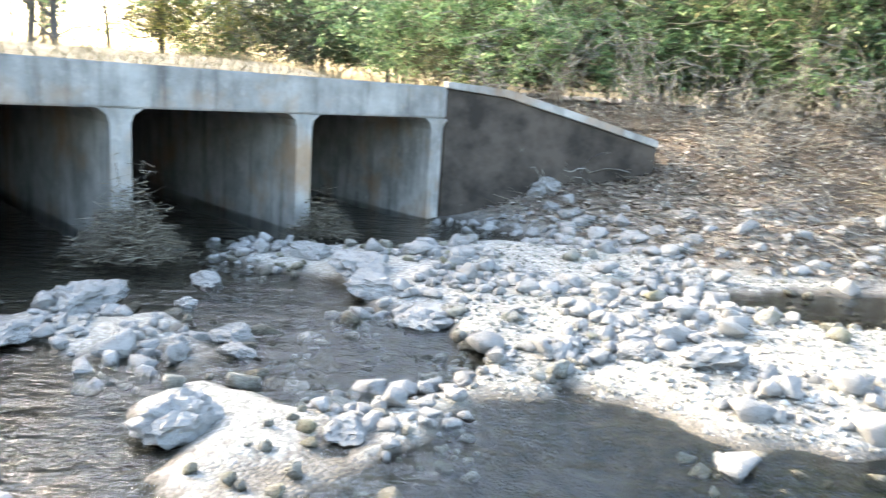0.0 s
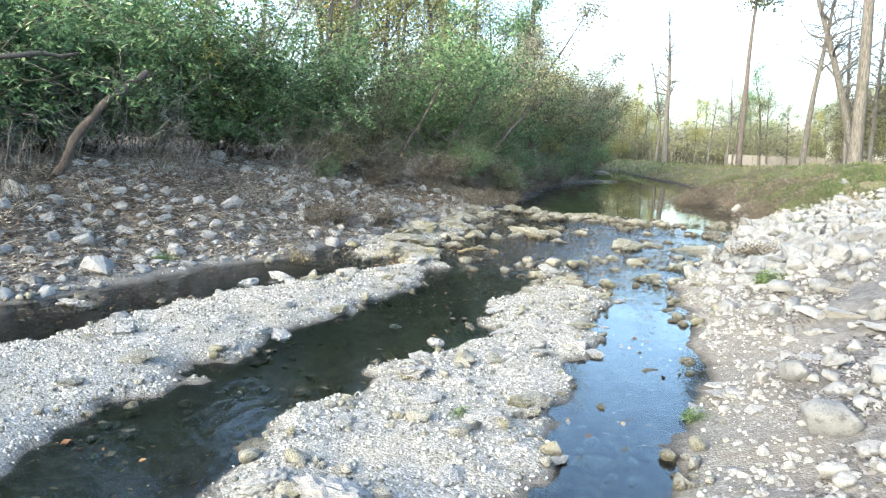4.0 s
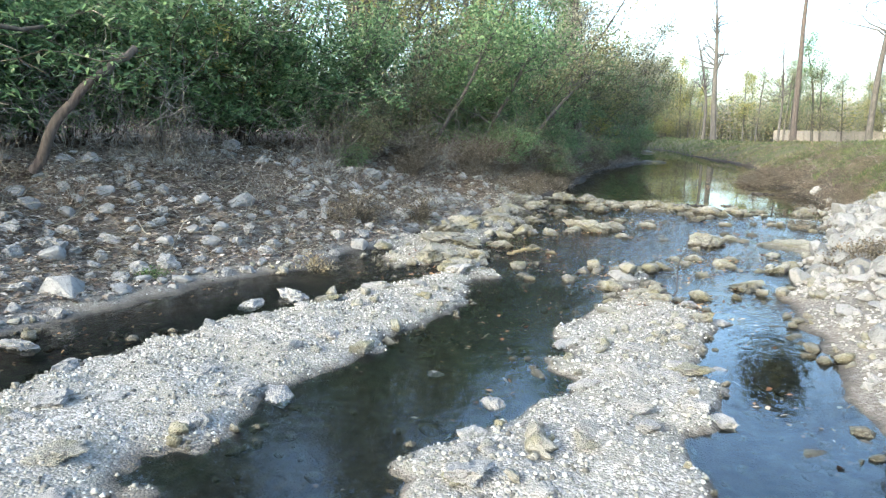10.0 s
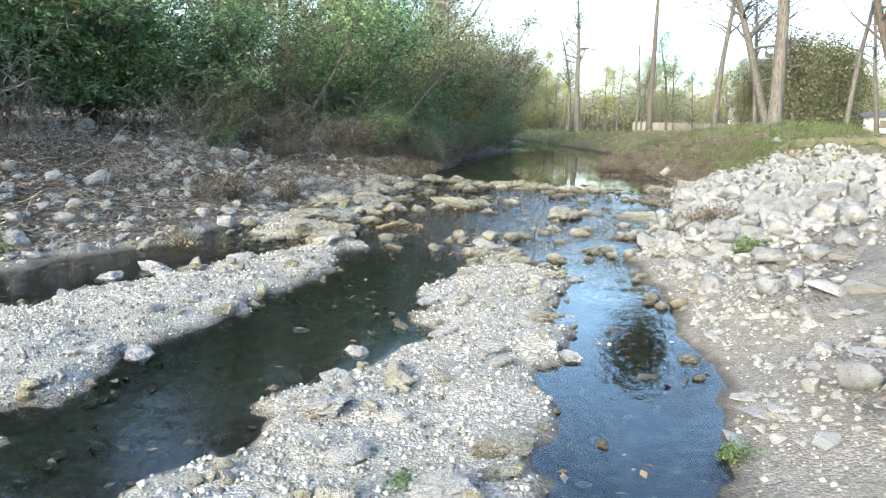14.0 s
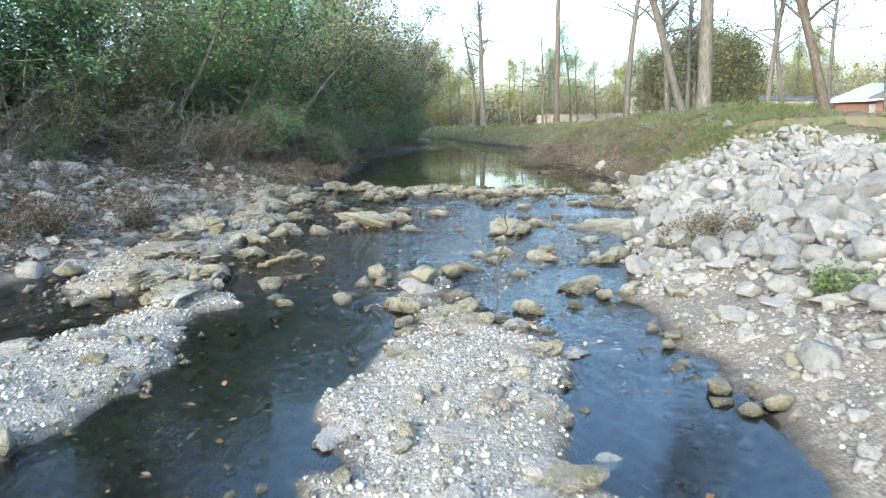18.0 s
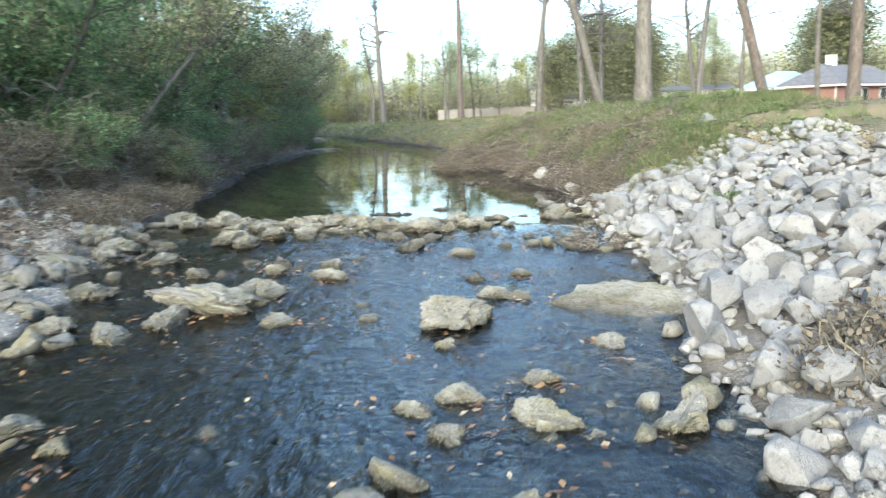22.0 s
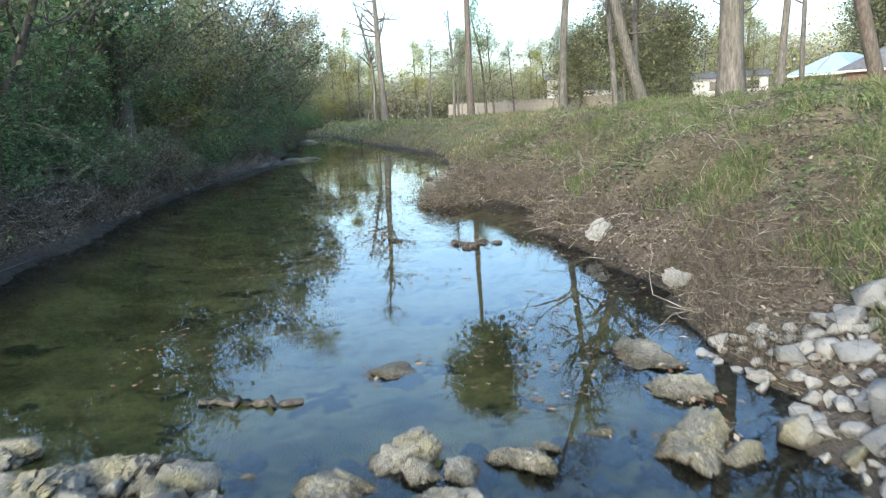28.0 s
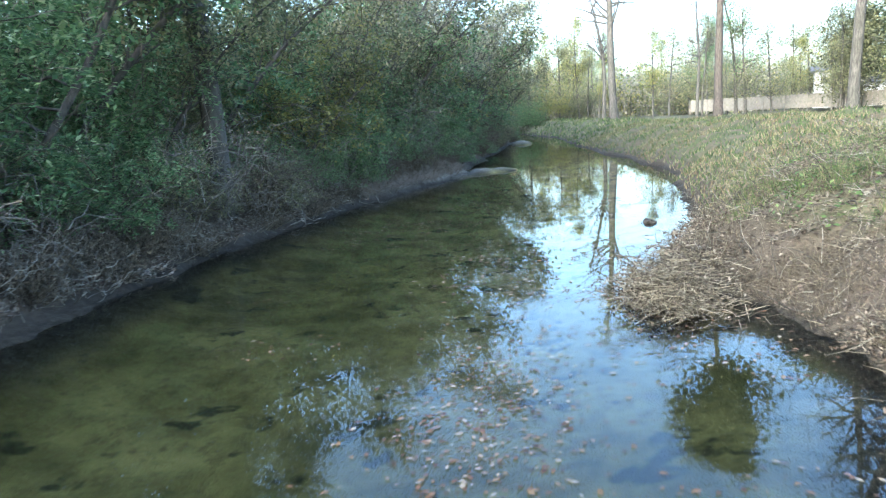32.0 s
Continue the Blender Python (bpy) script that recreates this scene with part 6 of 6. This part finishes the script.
def debris(name, x, y, z, wide, high, n, label, seed, leafy=200):
    r = np.random.default_rng(seed)
    base = tagged(new(name), label, "debris")
    base.matrix_world = pose(x, y, z)
    c = r.normal(0, 0.32, (n, 3)) * (wide, wide * 0.7, 0)
    c[:, 2] = np.abs(r.normal(0, 0.42, n)) * high * np.exp(-((c[:, 0] / wide) ** 2 + (c[:, 1] / wide) ** 2) * 2.2)
    d = r.normal(0, 1, (n, 3)) * (1, 1, 0.35)
    d /= np.linalg.norm(d, axis=1, keepdims=True)
    L = r.uniform(0.08, 0.34, (n, 1)) * min(1.0, wide)
    A, B = c - d * L / 2, c + d * L / 2
    A[:, 2], B[:, 2] = np.maximum(A[:, 2], -0.05), np.maximum(B[:, 2], -0.05)
    V, F = rods(A, B, r.uniform(0.002, 0.007, n), 0.0015)
    part("drift_heap", mesh_np("drift_heap", V, F, TWIG), None, base)
    if leafy:
        p = c[r.integers(0, n, leafy)]
        V, F = bake(LEAF_V, LEAF_F, frames_of(leafy, 1.2), r.uniform(0.025, 0.06, leafy), p)
        part("leaf_wad", mesh_np("leaf_wad", V, F, BROWNLEAF), None, base)
    return base


debris("debris_pile", -1.75, 7.2, LOW, 0.75, 0.8, 1900, "brown heap of drift sticks against a culvert pier", 21)
debris("debris_pile", -0.05, 8.9, LOW, 0.55, 0.5, 1100, "brown heap of drift sticks against a culvert pier", 22)
debris("debris_pile", 40.2, -4.7, 0.0, 1.5, 0.75, 2600, "tangle of reddish brown dead brush at the pool's edge", 23, 3200)
debris("debris_pile", 42.2, -5.6, 0.1, 1.5, 0.6, 900, "tangle of reddish brown dead brush at the pool's edge", 24, 2000)
debris("debris_pile", 35.6, -6.5, 0.1, 1.1, 0.4, 700, "tangle of dead stalks at the pool's edge", 25, 900)
debris("debris_pile", 24.0, -3.9, -0.1, 0.6, 0.5, 300, "small heap of sticks and leaves caught on the riprap", 26, 160)


def small_bush(seed, wide, high, mat, leaves, stems, label):
    r = np.random.default_rng(seed)
    base = tagged(new("bush"), label, "bush")
    P, Q, tips = [], [], []
    for _ in range(stems):
        a = r.uniform(0, 2 * math.pi)
        q = wander(r, (0.1 * math.cos(a), 0.1 * math.sin(a), -0.05), (math.cos(a) * r.uniform(0.1, 0.9) * wide / high, math.sin(a) * r.uniform(0.1, 0.9) * wide / high, 1), high * r.uniform(0.6, 1.1), 5, 0.3)
        P += list(q[:-1])
        Q += list(q[1:])
        tips += list(q[2:])
    V, F = rods(P, Q, 0.006, 0.004)
    part("brushwood", mesh_np("brushwood", V, F, TWIG), None, base)
    tips = np.array(tips)
    if leaves:
        part("foliage", leaves_at(r, tips[r.integers(0, len(tips), max(1, leaves // 8))], 8, 0.06, 0.05, mat, "foliage"), None, base)
    return base


put(small_bush(31, 0.9, 0.8, BRUSH, 1800, 60, "brown dry low bush at the foot of the rocky bank"), [(19.3, 5.9, 0, 1.0), (21.0, 5.2, 90, 0.9), (18.4, 6.1, 200, 0.7)])
put(small_bush(36, 0.7, 0.55, BROWNLEAF, 1500, 90, "reddish brown dead brush at the pool's edge"), [(39.8, -4.6, 0, 0.9), (40.4, -4.45, 80, 1.1), (41.1, -5.1, 150, 1.0), (37.9, -6.3, 220, 0.8), (42.4, -5.5, 300, 1.0), (34.7, -5.9, 20, 0.6)])
clump = small_bush(37, 0.16, 0.2, BRUSH, 0, 12, "small dark root clump standing in the pool")
part("root_ball", rock_mesh("root_ball", 171, ROOTS, 14, 0.8, 4), None, clump, "dark muddy root ball").matrix_local = pose(0, 0, 0.02) @ Matrix.Diagonal((0.42, 0.36, 0.36, 1))
for k, (x, y, turn, size) in enumerate(((34.47, -3.99, 0, 0.8), (34.15, -4.16, 70, 0.9), (34.41, -4.42, 150, 0.75), (34.28, -4.62, 210, 0.6), (46.5, -5.0, 0, 1.0))):
    m = pose(x, y, -0.02, 0, 0, turn) @ Matrix.Scale(size, 4)
    (copy_thing(clump, m) if k else clump).matrix_world = m
r_shore = np.random.default_rng(93)
sx, sy, sz = scatter(900, lambda m, x, y, z: (m["side"] > 0) & (m["d"] > 0.2) & (m["d"] < 1.1), 27.5, 52, -2, 6.5)
put(small_bush(38, 0.75, 0.7, BRUSH, 1100, 70, "dark grey brown brush overhanging the wooded shore"), [(float(a), float(b), float(r_shore.uniform(0, 360)), float(r_shore.uniform(0.6, 1.25))) for a, b in list(zip(sx, sy))[:46]])
put(small_bush(32, 0.6, 0.5, BRUSH, 900, 50, "reddish brown dry weeds among the riprap"), [(17.9, -3.7, 0, 1.15), (18.4, -4.1, 60, 1.0), (17.4, -4.3, 130, 0.9), (23.8, -4.4, 30, 0.6)])
put(small_bush(33, 0.35, 0.3, WEED, 900, 26, "small green weed in the gravel"), [(14.0, -3.6, 0, 0.9), (8.2, -1.9, 0, 0.5), (22.0, -5.6, 0, 0.7), (22.3, -2.4, 0, 0.7), (7.3, 0.15, 0, 0.45), (24.3, -6.3, 0, 0.8), (13.2, 6.9, 40, 0.7)])
put(small_bush(34, 0.5, 0.35, STRAW, 500, 90, "tuft of dry straw grass beside the water"), [(15.4, 5.2, 0, 1.0), (27.6, -6.6, 0, 0.9), (26.8, -8.4, 0, 1.1), (24.5, -8.9, 0, 1.0)])
put(small_bush(35, 0.8, 2.0, BRUSH, 0, 26, "bare pale saplings on the rocky bank"), [(22.0, 8.0, 0, 1.1), (17.2, 9.4, 50, 0.9), (12.8, 9.4, 90, 0.9), (11.0, 8.8, 10, 1.0)])


def branch_thing(name, label, pts, r0, r1, bark, seed, twigs=7):
    r = np.random.default_rng(seed)
    base = tagged(new(name), label, "branch")
    P = np.array(pts, float)
    t = np.linspace(0, len(P) - 1, 14)
    S = np.stack([np.interp(t, range(len(P)), P[:, k]) for k in range(3)], -1) + r.normal(0, 0.02, (14, 3))
    me = mesh_np("limb", *limb(S, np.linspace(r0, r1, 14), 7), bark)
    me.polygons.foreach_set("use_smooth", np.ones(len(me.polygons), bool))
    part("limb", me, None, base)
    thin = []
    for _ in range(twigs):
        j = int(r.integers(5, 14))
        w = wander(r, S[j], (*r.normal(0, 1, 2), r.uniform(-0.5, 0.5)), r.uniform(0.3, 0.9), 4, 0.3)
        thin += list(zip(w, w[1:]))
    if not thin:
        return
    part("twig_spray", mesh_np("twig_spray", *rods([a for a, _ in thin], [b for _, b in thin], 0.008, 0.004), bark), None, base)


branch_thing("fallen_limb", "dark curved dead limb leaning over the bank top", [(10.0, 11.6, 1.5), (10.6, 10.9, 2.3), (11.7, 10.0, 3.15), (12.7, 9.4, 3.5), (13.7, 9.0, 3.6)], 0.11, 0.03, DARKBARK, 41)
branch_thing("broken_limb", "broken reddish stub of a limb above the bank", [(14.5, 10.2, 1.3), (14.6, 9.6, 2.3), (14.9, 9.2, 2.9), (15.7, 8.9, 3.5)], 0.10, 0.07, PINE, 42)
def vines(name, label, n, test, box, length, thick, mat, lift, seed, sag=-0.5):
    """Curved bare branches that start on the ground of a stretch of bank."""
    r = np.random.default_rng(seed)
    x, y, z = scatter(n, test, *box)
    P, Q, R = [], [], []
    for a, b, c in zip(x, y, z):
        q = wander(r, (a, b, c), (*r.normal(0, 1, 2), r.uniform(0, lift)), r.uniform(*length), 7, 0.45, sag * lift)
        q[:, 2] = np.maximum(q[:, 2], land(q[:, 0], q[:, 1])[0] + 0.01)
        rad = np.linspace(1, 0.35, 8) * r.uniform(*thick)
        P += list(q[:-1])
        Q += list(q[1:])
        R += list(rad[:-1])
    tagged(new(name, mesh_np(name, *rods(P, Q, np.array(R), np.array(R) * 0.9), mat)), label, "branches", kind="stuff")


vines("bank_branches", "bare grey branches lying over the grassy bank", 1300, lambda m, x, y, z: (m["side"] < 0) & (m["d"] > 0.0) & (m["d"] < 4.5) & (m["ax"] > 29), (29, 48, -12, -4), (0.3, 1.2), (0.0025, 0.009), PALETWIG, 0.6, 71)
vines("dark_branches", "dark dead sticks tangled over the grassy bank", 1500, lambda m, x, y, z: (m["side"] < 0) & (m["d"] > 0.0) & (m["d"] < 5.0) & (m["ax"] > 28.5), (28, 48, -12, -4), (0.2, 0.9), (0.003, 0.011), DARKBARK, 0.5, 74)
vines("hanging_vines", "pale bare vines trailing over the wooded bank", 420, lambda m, x, y, z: (m["side"] > 0) & (m["d"] > 0.5) & (m["d"] < 3.0), (26, 60, -3, 9), (0.8, 2.6), (0.005, 0.014), PALETWIG, 1.6, 72, -0.9)
vines("fallen_branches", "bare grey branches strewn over the leafy bank", 620, lambda m, x, y, z: (m["side"] > 0) & (m["d"] > 1.0) & (m["d"] < 6.5), (3, 27, 3, 15), (0.6, 2.0), (0.005, 0.018), PALETWIG, 0.6, 73)
branch_thing("dead_branch", "pale dead branch standing in the bank grass", [(36.95, -6.95, 0.5), (36.9, -6.9, 0.9), (36.94, -6.85, 1.2)], 0.022, 0.01, PALETWIG, 45)
branch_thing("driftwood", "pale bleached driftwood log at the pool's edge", [(35.7, 4.3, 0.5), (35.55, 4.0, 0.75), (35.4, 3.75, 1.0)], 0.06, 0.045, STRAW, 43, 0)
branch_thing("bare_branch", "pale bare branch hanging over the pool", [(37.5, 5.0, 1.8), (37.3, 4.0, 2.3), (36.9, 3.0, 2.3), (36.6, 2.2, 1.9)], 0.025, 0.006, TWIG, 44)
stone("white_stone", BANK_M[3], 33.0, -5.85, max(0.0, height(33.0, -5.85)) + 0.08, (0.58, 0.42, 0.46), "pale rock at the pool's edge", "", "stone")
stone("white_stone", BANK_M[2], 30.4, -5.85, max(0.0, height(30.4, -5.85)) + 0.08, (0.45, 0.3, 0.34), "pale rock at the pool's edge", "", "stone")
stone("white_stone", RIP_M[5], 29.57, -8.73, height(29.57, -8.73) + 0.12, (0.5, 0.34, 0.4), "white stone on the bank top", "", "stone")
stone("white_stone", RIP_M[7], 38.3, -8.05, height(38.3, -8.05) + 0.05, (0.6, 0.4, 0.3), "pale rock in the bank grass", "", "stone")
branch_thing("drift_stick", "pale bleached stick lying in the shallow water", [(17.9, 2.35, -0.14), (18.15, 2.1, -0.1), (18.5, 1.85, -0.13)], 0.035, 0.025, STRAW, 46, 0)
branch_thing("dark_stick", "thin dark stick standing among the rocks", [(14.95, -0.62, -0.1), (15.15, -0.7, 0.35), (15.35, -0.8, 0.85)], 0.012, 0.006, DARKBARK, 47, 0)
branch_thing("dark_log", "short dark waterlogged log beside the weir", [(28.35, -1.05, 0.0), (28.2, -1.45, 0.02), (28.12, -1.8, -0.01)], 0.042, 0.03, DARKBARK, 48, 0)
